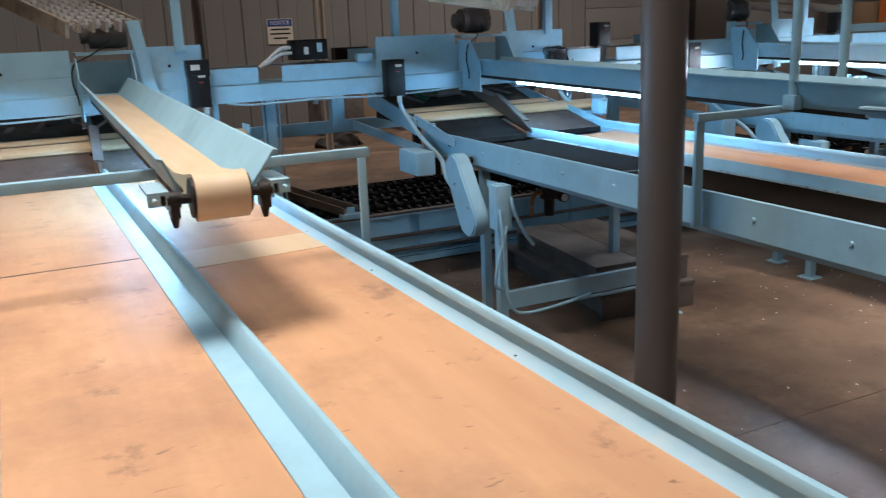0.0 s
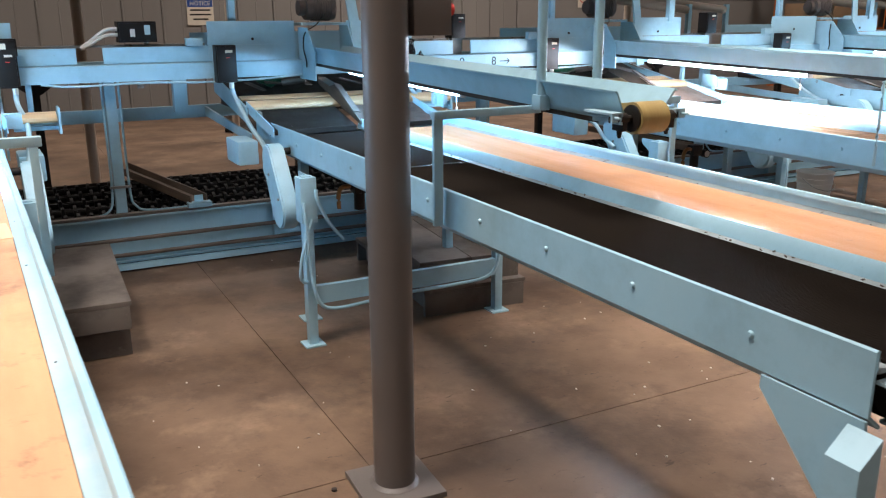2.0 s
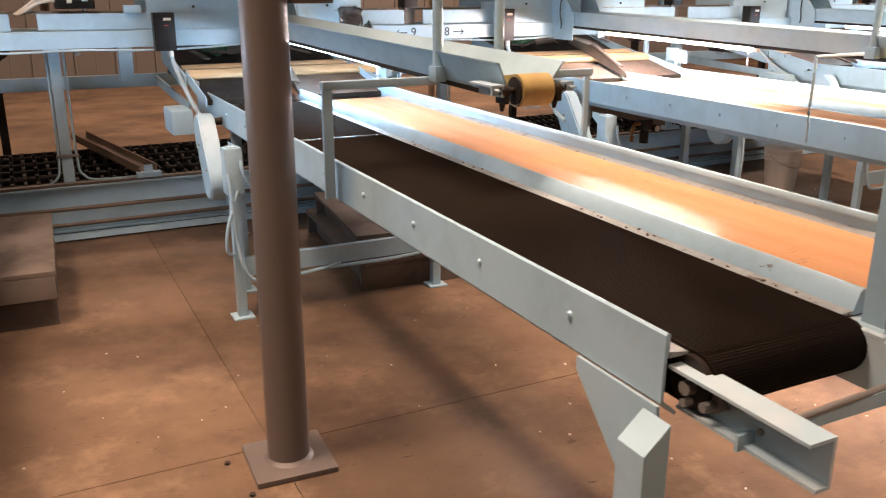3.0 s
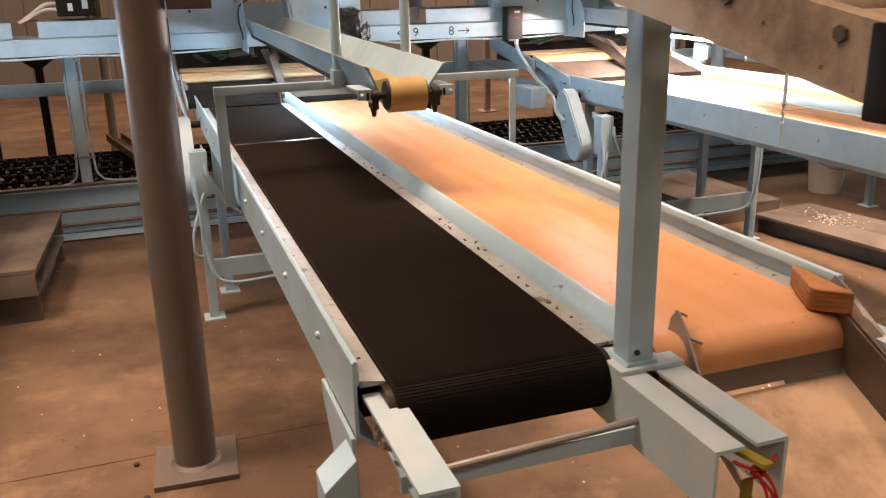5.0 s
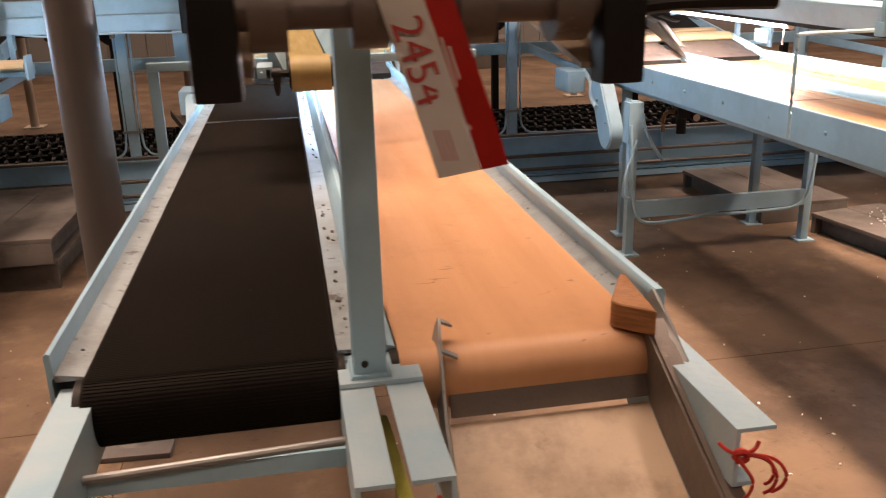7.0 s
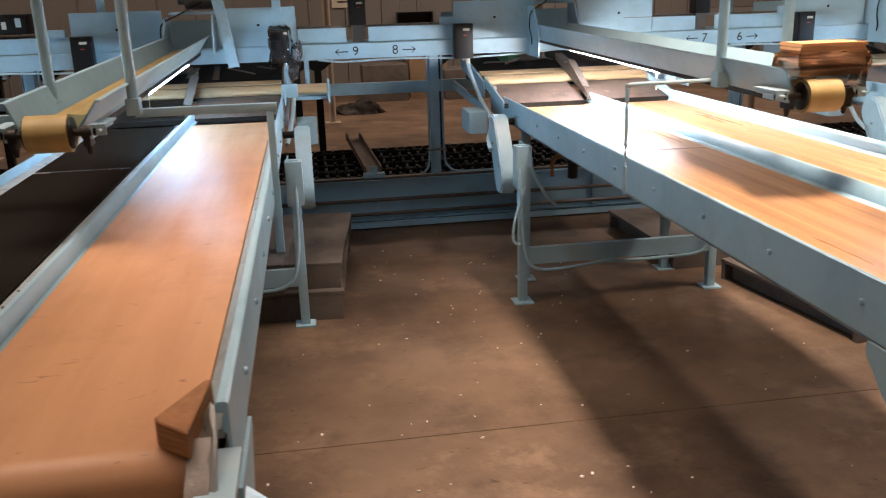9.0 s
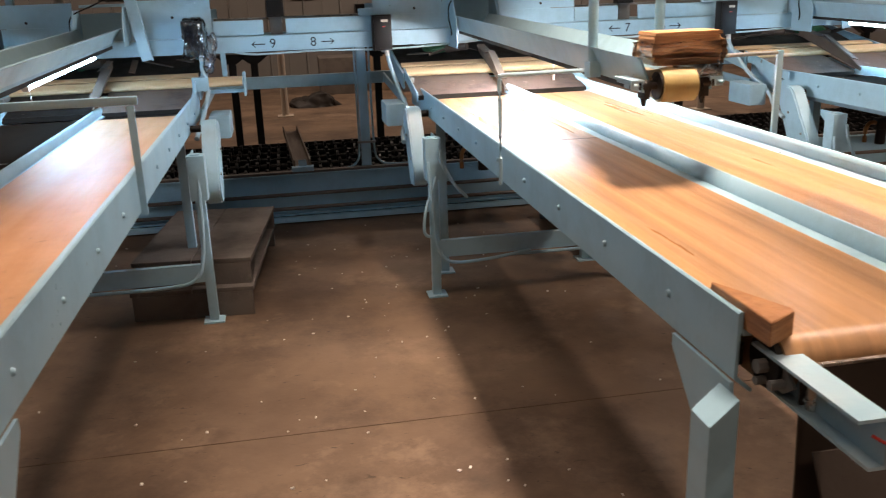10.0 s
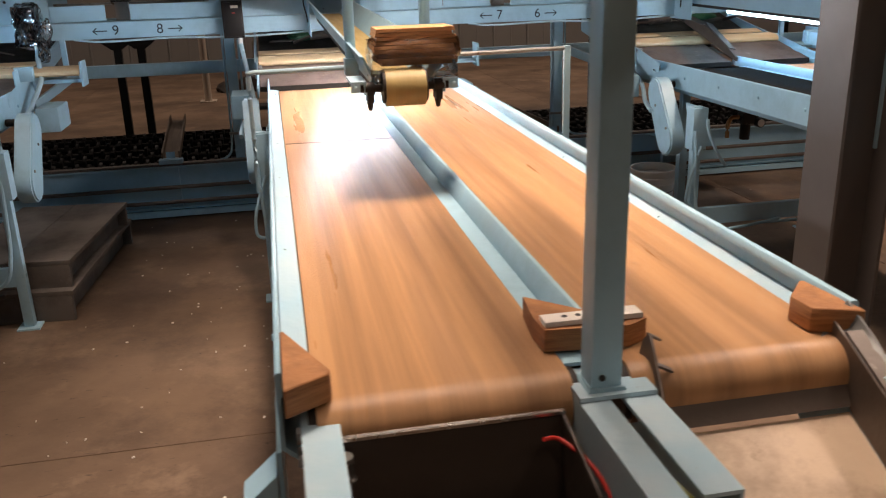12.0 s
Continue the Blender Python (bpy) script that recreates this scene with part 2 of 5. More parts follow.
BRASS = material("brass", (0.30, 0.16, 0.07), 0.45, 0.8)
WALL = material("taupe_wall_cladding", (0.235, 0.217, 0.20), 0.55, second=(0.19, 0.174, 0.16), scale=0.8, stretch=(1, 1, 0.3), bump=0.05, bump_scale=20, random_value=0.05, spec=0.25)
CEILM = material("dull_roof_deck", (0.10, 0.097, 0.094), 0.7, second=(0.075, 0.072, 0.069), scale=1)
PIPE = material("beige_pipe", (0.50, 0.42, 0.34), 0.4, second=(0.42, 0.34, 0.27), scale=4)
RACK = material("orange_rack_paint", (0.55, 0.15, 0.03), 0.45, second=(0.42, 0.11, 0.03), scale=4)
BUNDLE = material("bundled_kraft_board", (0.66, 0.35, 0.16), 0.6, second=(0.48, 0.22, 0.09), scale=5, stretch=(1, 1, 14), bump=0.2)
CARD = material("cardboard", (0.33, 0.22, 0.13), 0.7, second=(0.27, 0.17, 0.10), scale=3)
SIGN_BLUE = material("sign_blue", (0.02, 0.07, 0.28), 0.4)
SIGN_CREAM = material("sign_cream", (0.74, 0.66, 0.54), 0.5)
MOTOR = material("grimy_motor_casting", (0.12, 0.095, 0.085), 0.5, 0.5, second=(0.22, 0.18, 0.16), scale=10, bump=0.3)
GREEN = material("green_tarpaulin", (0.02, 0.12, 0.06), 0.5)
TUBE = glow("lit_fluorescent_tube", (0.34, 0.67, 1.0), 200.0)
TUBE_NEW = glow("bright_fluorescent_tube", (0.82, 0.90, 1.0), 520.0)
FILM = bpy.data.materials.new("clear_stretch_film")
FILM.use_nodes = True
_n = FILM.node_tree.nodes
_n.remove(_n["Principled BSDF"])
_clear, _gloss, _mix, _fres = (_n.new(k) for k in ("ShaderNodeBsdfTransparent", "ShaderNodeBsdfGlossy", "ShaderNodeMixShader", "ShaderNodeFresnel"))
_clear.inputs["Color"].default_value = (0.95, 0.94, 0.94, 1)
_gloss.inputs["Roughness"].default_value = 0.12
_fres.inputs["IOR"].default_value = 2.3
FILM.node_tree.links.new(_fres.outputs["Fac"], _mix.inputs[0])
FILM.node_tree.links.new(_clear.outputs[0], _mix.inputs[1])
FILM.node_tree.links.new(_gloss.outputs[0], _mix.inputs[2])
FILM.node_tree.links.new(_mix.outputs[0], _n["Material Output"].inputs["Surface"])


# ---- the building ----
def building():
    floor = solid("floor", box(B(), -8, -7, -0.3, 24, 15, -0.006), CONCRETE, "brown stained concrete floor cast in large slabs", "floor", kind="structure")
    xs = [-8, -3.0, 2.36, 7.9, 13.4, 24]
    ys = [-7, -3.4, 2.172, 7.7, 15]
    for i in range(len(xs) - 1):
        for j in range(len(ys) - 1):
            bm = B()
            box(bm, xs[i] + 0.0018, ys[j] + 0.0022, -0.006, xs[i + 1] - 0.0018, ys[j + 1] - 0.0022, 0.0)
            part("slab", bm, CONCRETE, floor)
    # back wall of upright cladding sheets, with a darker clad stretch of lying sheets further along
    wall = solid("wall_north", box(B(), -8, 14.03, 0, 24, 14.2, CEIL), WALL, "taupe steel cladding wall with upright ribs", "wall", kind="structure")
    sheet = B()
    box(sheet, 0.004, 13.995, 0.0, 0.596, 14.028, CEIL - 0.02, 0.004)
    cyl(sheet, (0.02, 13.99, 0), (0.02, 13.99, CEIL - 0.02), 0.016, 8)
    cyl(sheet, (0.32, 13.995, 0), (0.32, 13.995, CEIL - 0.02), 0.010, 8)
    first = part("cladding_sheet", sheet, WALL, wall)
    for k in range(1, 30):
        o = new("cladding_sheet", first.data)
        o.parent, o.location = wall, (-7.6 + 0.6 * k, 0, 0)
    first.location = (-7.6, 0, 0)
    lying = B()
    box(lying, 10.42, 13.99, 0.004, 24, 14.028, 0.596, 0.006)
    first = part("cladding_sheet", lying, WALL, wall)
    for k in range(1, 9):
        o = new("cladding_sheet", first.data)
        o.parent, o.location = wall, (0, 0, 0.6 * k)
    solid("wall_south", box(B(), -8, -7.2, 0, 24, -7, CEIL), WALL, "plain taupe wall behind the tables", "wall", kind="structure")
    solid("wall_west", box(B(), -8.2, -7, 0, -8, 14, CEIL), WALL, "plain taupe end wall", "wall", kind="structure")
    solid("wall_east", box(B(), 24, -7, 0, 24.2, 14, CEIL), WALL, "plain taupe far end wall", "wall", kind="structure")
    # Roof added out of view to close the hall; dark to limit bounced light.
    bm = box(B(), -8.2, -7.2, CEIL, 24.2, 14.2, CEIL + 0.15)
    for k in range(12):
        box(bm, -8, -6.4 + 1.8 * k, CEIL - 0.18, 24, -6.3 + 1.8 * k, CEIL - 0.001)
    solid("ceiling", bm, CEILM, "unseen dark roof deck on purlins, added to close the hall", "ceiling", kind="structure")


building()


def added_bay(x, y, watts, colour, sx=0.4, sy=1.5, beam=90):
    # Added fixture, always out of view: a plain housing with an area lamp below.
    lamp = thing("added_ceiling_light", "unseen white ceiling light added to light the hall", "ceiling light", (x, y, CEIL - 0.45), "ceiling lights")
    bm = box(B(), -sx / 2, -sy / 2, 0.03, sx / 2, sy / 2, 0.10, 0.01)
    part("housing", bm, WHITE, lamp)
    for s in (-1, 1):
        part("hanger_rod", cyl(B(), (0, s * sy * 0.4, 0.10), (0, s * sy * 0.4, 0.452), 0.006, 6), GALV, lamp)
    li = bpy.data.lights.new("added_bay", "AREA")
    li.shape, li.size, li.size_y, li.energy, li.color, li.spread = "RECTANGLE", sx, sy, watts, colour, radians(beam)
    o = new("added_bay", li)
    o.location = (x, y, CEIL - 0.43)
    o.parent = None
    return lamp


# Unseen fixtures, added to light the hall; 5.40 and 8.5 fit the floor shadows.
for x, share, wide, beam in ((-2.6, 0.35, 1.2, 96), (0.2, 0.92, 1.0, 96), (2.85, 0.42, 2.2, 84), (5.40, 0.78, 0.5, 60), (8.5, 1.5, 0.4, 100), (11.6, 0.7, 0.4, 90), (15.5, 1.0, 0.4, 90)):
    # Front and rear rows only brighten near faces and the back wall.
    for y, k in ((-3.4, 0.42), (1.9, 0.84), (10.6, 0.70)):
        added_bay(x, y, BAY_W * k * share, BAY_COL, wide, 1.5, 120 if y < 0 else 140 if y > 8 else beam)


# ---- sorting tables ----
def loop_belt(bm, x0, x1, ya, yb, z, r):
    """An endless belt round two rollers, its top at z."""
    out = []
    for k in range(13):
        a = math.pi / 2 + math.pi * k / 12
        out.append((ya + r * math.cos(a), z - r + r * math.sin(a)))
    for k in range(13):
        a = -math.pi / 2 + math.pi * k / 12
        out.append((yb + r * math.cos(a), z - r + r * math.sin(a)))
    return prism(bm, out, x0, x1, "x")


def tube_leg(parent, x, y, top, s=0.045, foot=0.1):
    bm = box(B(), x - s / 2, y - s / 2, 0.008, x + s / 2, y + s / 2, top, 0.004)
    leg = part("leg", bm, BLUE, parent)
    part("foot_plate", box(B(), x - foot / 2, y - foot / 2, 0.0, x + foot / 2, y + foot / 2, 0.008), BLUE, leg)
    return leg


def chain_guard(parent, x0, x1, side):
    """A long rounded guard that leans from the drive shaft down to its motor."""
    bm = B()
    a, b, ra, rb = Vector((3.775, 0.868)), Vector((3.625, 0.640)), 0.078, 0.092
    d = (b - a).normalized()
    n = Vector((-d.y, d.x))
    out = []
    for k in range(9):
        t = math.pi * k / 8
        out.append(a + ra * (n * math.cos(t) - d * math.sin(t)))
    for k in range(9):
        t = math.pi * k / 8
        out.append(b + rb * (-n * math.cos(t) + d * math.sin(t)))
    prism(bm, [tuple(p) for p in out], x0, x1, "x")
    edges = [e for e in bm.edges if len(e.link_faces) == 2 and e.calc_face_angle() > 1.2]
    bmesh.ops.bevel(bm, geom=edges, offset=0.008, segments=2, affect="EDGES")
    g = part("chain_guard", bm, BLUE, parent, "pale blue rounded chain guard")
    for y, z in ((3.74, 0.80), (3.60, 0.70)):
        s = x0 if side < 0 else x1
        part("screw", cyl(B(), (s, y, z), (s + side * 0.006, y, z), 0.007, 8), GALV, g)


def table(key, belt1, belt2, label, strip=None):
    strip = strip or BLUE_WORN
    t = thing("sorting_table", label, "conveyor table", (X0[key] if key != "A" else 0.50, 0.06 if key == "C" else 0.0, 0), "sorting tables")
    if key == "A":
        t.rotation_euler = (0, 0, radians(1.72))
    YN, YF = (0.36 if key == "A" else 0.53), 4.40
    bm = prism(B(), [(0, 0.880), (0, 1.004), (0.004, 1.008), (0.009, 1.006), (0.010, 0.97), (0.006, 0.965), (0.006, 0.884), (0.036, 0.858), (0.033, 0.852)], YN, YF)
    left = part("side_rail", bm, BLUE, t)
    bm = prism(B(), [(W, 0.880), (W, 1.016), (W - 0.004, 1.020), (W - 0.016, 1.020), (W - 0.020, 1.014), (W - 0.020, 1.004), (W - 0.008, 1.002),
                     (W - 0.012, 0.975), (W - 0.006, 0.968), (W - 0.006, 0.884), (W - 0.036, 0.858), (W - 0.033, 0.852)], YN, YF)
    right = part("side_rail", bm, BLUE, t)
    for a, b, nm in ((0.0105, 0.052, left), (0.902, W - 0.0095, right)):
        bm = prism(B(), [(a, 0.962), (a, 0.974) if nm is left else (a, 0.967), (b, 0.967) if nm is left else (b, 0.978), (b, 0.962)], YN, 3.86)
        s = part("edge_strip", bm, strip, nm, "scuffed metal edge strip")
        for k in range(11):
            y = 0.62 + 0.31 * k
            part("screw", cyl(B(), ((a + b) / 2 + 0.006 * math.sin(9 * k), y + 0.05 * math.sin(5 * k), 0.966), ((a + b) / 2 + 0.006 * math.sin(9 * k), y + 0.05 * math.sin(5 * k), 0.9715), 0.0035, 8), DARK, s) if k % 2 == 0 else None
    ms = 0.022 if key == "C" else 0.0
    rs = 0.013 if key == "A" else ms
    bm = prism(B(), [(x + rs, z) for x, z in [(0.4575, 0.960), (0.4575, 0.972), (0.470, 1.004), (0.477, 1.010), (0.486, 1.009), (0.491, 1.003), (0.494, 0.969), (0.506, 0.967), (0.506, 0.960)]], YN, 4.02)
    mr = part("middle_rail", bm, BLUE, t)
    part("edge_strip", box(B(), 0.418 + ms, YN, 0.962, 0.457 + rs, 3.86, 0.9685), strip if key == "B" else BLUE, mr)
    if key == "B":
        rnd = random.Random(2)
        for k in range(46):
            y, s = rnd.uniform(0.6, 3.6), rnd.uniform(0.002, 0.006)
            part("crumb", obox(B(), pose(rnd.uniform(0.43, 0.452), y, 0.9685 + s * 0.3, rnd.uniform(0, 60), 0, rnd.uniform(0, 180)), s, s * 1.6, s * 0.7), BROWN_STEEL, mr)
    for k in range(10):
        for u, s in ((0.0, -1), (W, 1)):
            y = 0.80 + 0.36 * k
            part("bolt", cyl(B(), (u, y, 0.945), (u + s * 0.007, y, 0.945), 0.009, 10, 0.006), BLUE, left if s < 0 else right)
    for a, b, mat in ((0.054, 0.415 + ms, belt1), (0.508 + ms, 0.900, belt2)):
        bm = loop_belt(B(), a, b, 0.512, 3.80, 0.972, 0.052)
        bl = part("belt", bm, mat, t)
        part("end_roller", cyl(B(), (a - 0.012, 0.512, 0.92), (b + 0.012, 0.512, 0.92), 0.047, 20), DARK, t)
        if mat is BLACK_BELT:
            bm = B()
            for k in range(560):
                y = 0.50 + 0.00589 * k
                v = [bm.verts.new(p) for p in ((a + 0.004, y, 0.9722), (b - 0.004, y, 0.9722), (b - 0.004, y + 0.0016, 0.9735), (a + 0.004, y + 0.0016, 0.9735),
                                               (b - 0.004, y + 0.0032, 0.9722), (a + 0.004, y + 0.0032, 0.9722))]
                bm.faces.new((v[0], v[1], v[2], v[3])), bm.faces.new((v[3], v[2], v[4], v[5]))
            for k in range(27):
                t0 = math.pi / 2 + math.pi * 0.0345 * (k + 0.5)
                c, s2 = math.cos(t0), math.sin(t0)
                cy, cz = 0.512 + 0.0522 * c, 0.92 + 0.0522 * s2
                obox(bm, Matrix.Translation(((a + b) / 2, cy, cz)) @ Matrix.Rotation(t0 - math.pi / 2, 4, "X"), b - a - 0.008, 0.0018, 0.0014)
            part("ribs", bm, BLACK_BELT, bl)
            bm = B()
            for k in range(49):
                x = a + 0.006 + 0.0071 * k
                box(bm, x, 2.688, 0.9715, x + 0.004, 2.704, 0.9755)
            part("lacing", bm, CHROME, bl, "bright wire belt lacing")
        else:
            if (key, a) in (("C", 0.054), ("A", 0.054), ("E", 0.054)):
                part("seam", obox(B(), pose((a + b) / 2, 2.40, 0.9725, 0, 0, -2), b - a - 0.006, 0.006, 0.0012), BROWN_STEEL, bl)
            if key == "A" and a > 0.4:
                part("patch", obox(B(), pose((a + b) / 2, 2.30, 0.9728, 0, 0, 3), b - a - 0.004, 0.20, 0.0016), CREAM_BELT, bl, "paler spliced patch")
    part("slider_bed", box(B(), 0.03, 0.60, 0.872, W - 0.03, 4.3, 0.915), DARK, t)
    # near end: gussets, legs with slanted caps
    for s, u in ((-1, 0.0), (1, W)):
        x0, x1 = (u - 0.008, u - 0.001) if s < 0 else (u + 0.001, u + 0.008)
        part("gusset_plate", prism(B(), [(0.50, 0.92), (0.53, 0.876), (0.76, 0.876), (0.76, 0.85), (0.575, 0.66), (0.50, 0.66)][1:], x0, x1, "x"), BLUE, t)
        a, b = (u - 0.062, u - 0.010) if s < 0 else (u + 0.010, u + 0.062)
        bm = prism(B(), [(a, 0.008), (a, 0.815), (b, 0.862), (b, 0.008)] if s < 0 else [(a, 0.008), (a, 0.862), (b, 0.815), (b, 0.008)], 0.490, 0.560)
        leg = part("leg", bm, BLUE, t)
        part("foot_plate", box(B(), a - 0.02, 0.465, 0, b + 0.02, 0.585, 0.008), BLUE, leg)
        leg = tube_leg(t, u + s * 0.050, 3.42, 0.84)
        part("bracket", box(B(), u + s * 0.050 - 0.04, 3.38, 0.62, u + s * 0.050 + 0.04, 3.46, 0.835, 0.006), BLUE, leg)
        tube_leg(t, u - s * 0.06, 3.78, 0.875)
        part("diagonal_plate", prism(B(), [(3.44, 0.83), (3.60, 0.83), (3.60, 0.80), (3.44, 0.70)], u + s * 0.02 - 0.003, u + s * 0.02 + 0.003, "x"), BLUE, leg)
    part("cross_beam", prism(B(), [(3.40, 0.21), (3.40, 0.30), (3.43, 0.30), (3.43, 0.292), (3.406, 0.292), (3.406, 0.218), (3.43, 0.218), (3.43, 0.21)], -0.03, W + 0.03, "x"), BLUE, t)
    chain_guard(t, -0.130, -0.050, -1)
    chain_guard(t, W + 0.060, W + 0.140, 1)
    part("drive_shaft", cyl(B(), (-0.10, 3.80, 0.90), (W + 0.10, 3.80, 0.90), 0.018, 12), DARK, t)
    for u in (-0.20, W + 0.07):
        part("gearbox", box(B(), u, 4.05, 0.80, u + 0.11, 4.30, 0.925, 0.012), BLUE, t)
    # conduits that come down the far legs and loop along the cross beam
    part("conduit", sweep(B(), [(-0.08, 3.375, 0.72), (-0.075, 3.36, 0.60), (-0.06, 3.37, 0.40), (-0.03, 3.365, 0.24), (0.05, 3.375, 0.185), (0.25, 3.38, 0.19), (0.45, 3.385, 0.215)], 0.009), BLUE, t)
    part("conduit", sweep(B(), [(-0.04, 3.372, 0.64), (-0.10, 3.36, 0.48), (-0.11, 3.37, 0.36), (-0.075, 3.38, 0.33)], 0.008), BLUE, t)
    part("conduit", sweep(B(), [(0.35, 3.385, 0.20), (0.75, 3.385, 0.20), (0.93, 3.37, 0.23), (0.985, 3.37, 0.36), (1.0, 3.375, 0.60), (1.0, 3.40, 0.80)], 0.009), BLUE, t)
    part("elbow_fitting", sweep(B(), [(-0.02, 3.365, 0.78), (-0.02, 3.355, 0.74), (0.0, 3.36, 0.69), (0.05, 3.37, 0.60), (0.12, 3.40, 0.52)], 0.009), BLUE, t)
    part("air_valve", cyl(cyl(box(B(), 0.17, 3.36, 0.74, 0.24, 3.42, 0.80, 0.01), (0.205, 3.39, 0.74), (0.205, 3.39, 0.66), 0.026, 14), (0.16, 3.39, 0.77), (0.25, 3.39, 0.77), 0.014, 10), BLACK, t, "black air valve with a round bowl")
    gauge = part("gauge", cyl(B(), (0.27, 3.352, 0.745), (0.27, 3.385, 0.745), 0.024, 18), BLACK, t, "round pressure gauge")
    part("dial", cyl(B(), (0.27, 3.3505, 0.745), (0.27, 3.3518, 0.745), 0.019, 18), WHITE, gauge)
    part("fitting", sweep(B(), [(0.15, 3.37, 0.78), (0.11, 3.36, 0.78), (0.09, 3.36, 0.75), (0.09, 3.36, 0.68)], 0.011), BRASS, t, "brass elbow fitting")
    # arms that reach past the near end
    ch = [(0, 0.862), (0, 0.948), (0.055, 0.948), (0.055, 0.942), (0.006, 0.942), (0.006, 0.868), (0.03, 0.868), (0.03, 0.862)]
    am = 0.018 if key == "C" else 0.0
    la = part("end_arm", prism(B(), [(0.070 + (0.016 if key == "C" else 0) - x, z) for x, z in ch], 0.245, 0.535), BLUE_WORN, t, "worn channel arm with bare metal edges")
    part("end_arm", prism(B(), [(W - 0.041 + x, z) for x, z in ch], 0.215, 0.525), BLUE_WORN, t)
    ma = part("middle_arm", prism(B(), [(x + am, z) for x, z in [(0.415, 0.850), (0.415, 0.950), (0.462, 0.950), (0.462, 0.944), (0.421, 0.944), (0.421, 0.850)]], 0.19, 0.52), BLUE_WORN, t)
    part("middle_arm", prism(B(), [(x + am, z) for x, z in [(0.482, 0.944), (0.482, 0.950), (0.535, 0.950), (0.535, 0.850), (0.529, 0.850), (0.529, 0.944)]], 0.19, 0.52), BLUE_WORN, t)
    part("strap", box(obox(B(), pose(0.472 + am, 0.30, 0.915, -9, 0, 0), 0.018, 0.30, 0.006), 0.464 + am, 0.19, 0.85, 0.482 + am, 0.194, 0.895), GREEN_STRAP, ma, "frayed olive webbing strap")
    part("post_plate", box(B(), 0.415 + am, 0.435, 0.951, 0.535 + am, 0.53, 0.958), BLUE_WORN, t)
    if key == "B":
        part("tie_rod", cyl(B(), (0.06, 0.372, 0.892), (0.415, 0.382, 0.900), 0.006, 10), GALV, t, "bare steel tie rod")
        part("tie_bar", box(B(), 0.03, 0.384, 0.858, 0.415, 0.391, 0.886), BLUE, t)
    elif key != "C":
        part("tie_bar", box(B(), 0.03, 0.345, 0.838, 0.415, 0.352, 0.868), BLUE, t)
    part("hinge_plate", prism(B(), [(0.535, 0.935), (0.46, 0.93), (0.43, 0.905), (0.46, 0.882), (0.535, 0.876)], 0.050, 0.056, "x"), GALV, la)
    for y, z, r in ((0.505, 0.915, 0.013), (0.46, 0.90, 0.009), (0.505, 0.888, 0.008)):
        part("hinge_bolt", cyl(B(), (0.024, y, z), (0.050, y, z), r, 8), GALV, la)
    # square post that stands on the middle arm
    if key == "A":
        return t
    po = thing("support_post", "pale blue square steel post on a bolted plate", "post", (X0[key] + 0.461 + am, 0.475 + (0.06 if key == "C" else 0), 0.958), "support posts")
    part("post", box(B(), -0.024, -0.024, 0, 0.024, 0.024, 1.5, 0.006), BLUE, po)
    part("weld_foot", prism(B(), [(-0.030, 0), (-0.026, 0.006), (0.026, 0.006), (0.030, 0)], -0.030, 0.030), BLUE, po)
    part("bolt", cyl(B(), (-0.008, -0.0245, 0.022), (-0.008, -0.028, 0.022), 0.005, 8), DARK, po)
    return t


table("A", TAN_OLD, TAN_OLD, "pale blue steel sorting table with two scuffed tan belts")
table("B", BLACK_BELT, TAN, "pale blue steel sorting table with black and orange-tan belts", STRIP)
table("C", TAN_STREAK, TAN_STREAK, "pale blue steel sorting table with two brown-streaked tan belts")
table("D", BLACK_BELT, TAN, "pale blue steel sorting table beside a dark steel column")
table("E", TAN_STREAK, TAN, "pale blue steel sorting table far along the row")


# ---- ramps between cross belts and tables ----
def feed_ramp(key, mat1, mat2):
    r = thing("feed_ramp", "worn dark sheet ramp leading from cross belts to table", "ramp", (X0[key], 0, 0), "feed ramps")
    for a, b, m in ((-0.04, 0.44, mat1), (0.48, 0.935, mat2)):
        bm = prism(B(), [(3.99, 0.980), (4.322, 1.052), (4.327, 1.045), (3.995, 0.972)], a, b, "x")
        part("ramp_sheet", bm, m, r)
        part("front_lip", prism(B(), [(3.985, 0.955), (3.985, 0.981), (3.990, 0.981), (3.990, 0.955)], a, b, "x"), DARK, r)
    bm = prism(B(), [(3.96, 0.985), (3.96, 1.005), (4.08, 1.06), (4.34, 1.16), (4.62, 1.20), (4.62, 1.16), (4.34, 1.085)], 0.452, 0.462, "x")
    part("divider", bm, BROWN_STEEL, r, "bent brown steel divider")
    bm = B()
    obox(bm, pose(0.466, 4.19, 1.112, 21, 12, 2), 0.045, 0.36, 0.005)
    obox(bm, pose(0.452, 4.46, 1.182, 8, -8, -3), 0.045, 0.22, 0.005)
    part("divider_cap", bm, BROWN_STEEL, r)
    for u, s in ((-0.05, 1), (W - 0.005, -1)):
        part("wing_plate", prism(B(), [(3.90, 0.96), (3.90, 1.005), (4.06, 1.035), (4.40, 1.095), (4.40, 1.04), (4.1, 0.98)], u, u + 0.006, "x"), BLUE, r)
    part("wing_bracket", box(box(B(), W + 0.005, 4.06, 1.06, W + 0.09, 4.10, 1.13, 0.004), W + 0.02, 3.98, 1.05, W + 0.026, 4.10, 1.12), BLUE, r)
    part("tensioner", cyl(box(B(), -0.045, 4.17, 1.03, -0.025, 4.30, 1.06, 0.004), (-0.05, 4.2, 1.045), (-0.02, 4.2, 1.045), 0.012, 8), GALV, r)
    return r


for k in X0:
    if k != "F":
        feed_ramp(k, RAMP_BLACK if k in "B" else RAMP, RAMP)


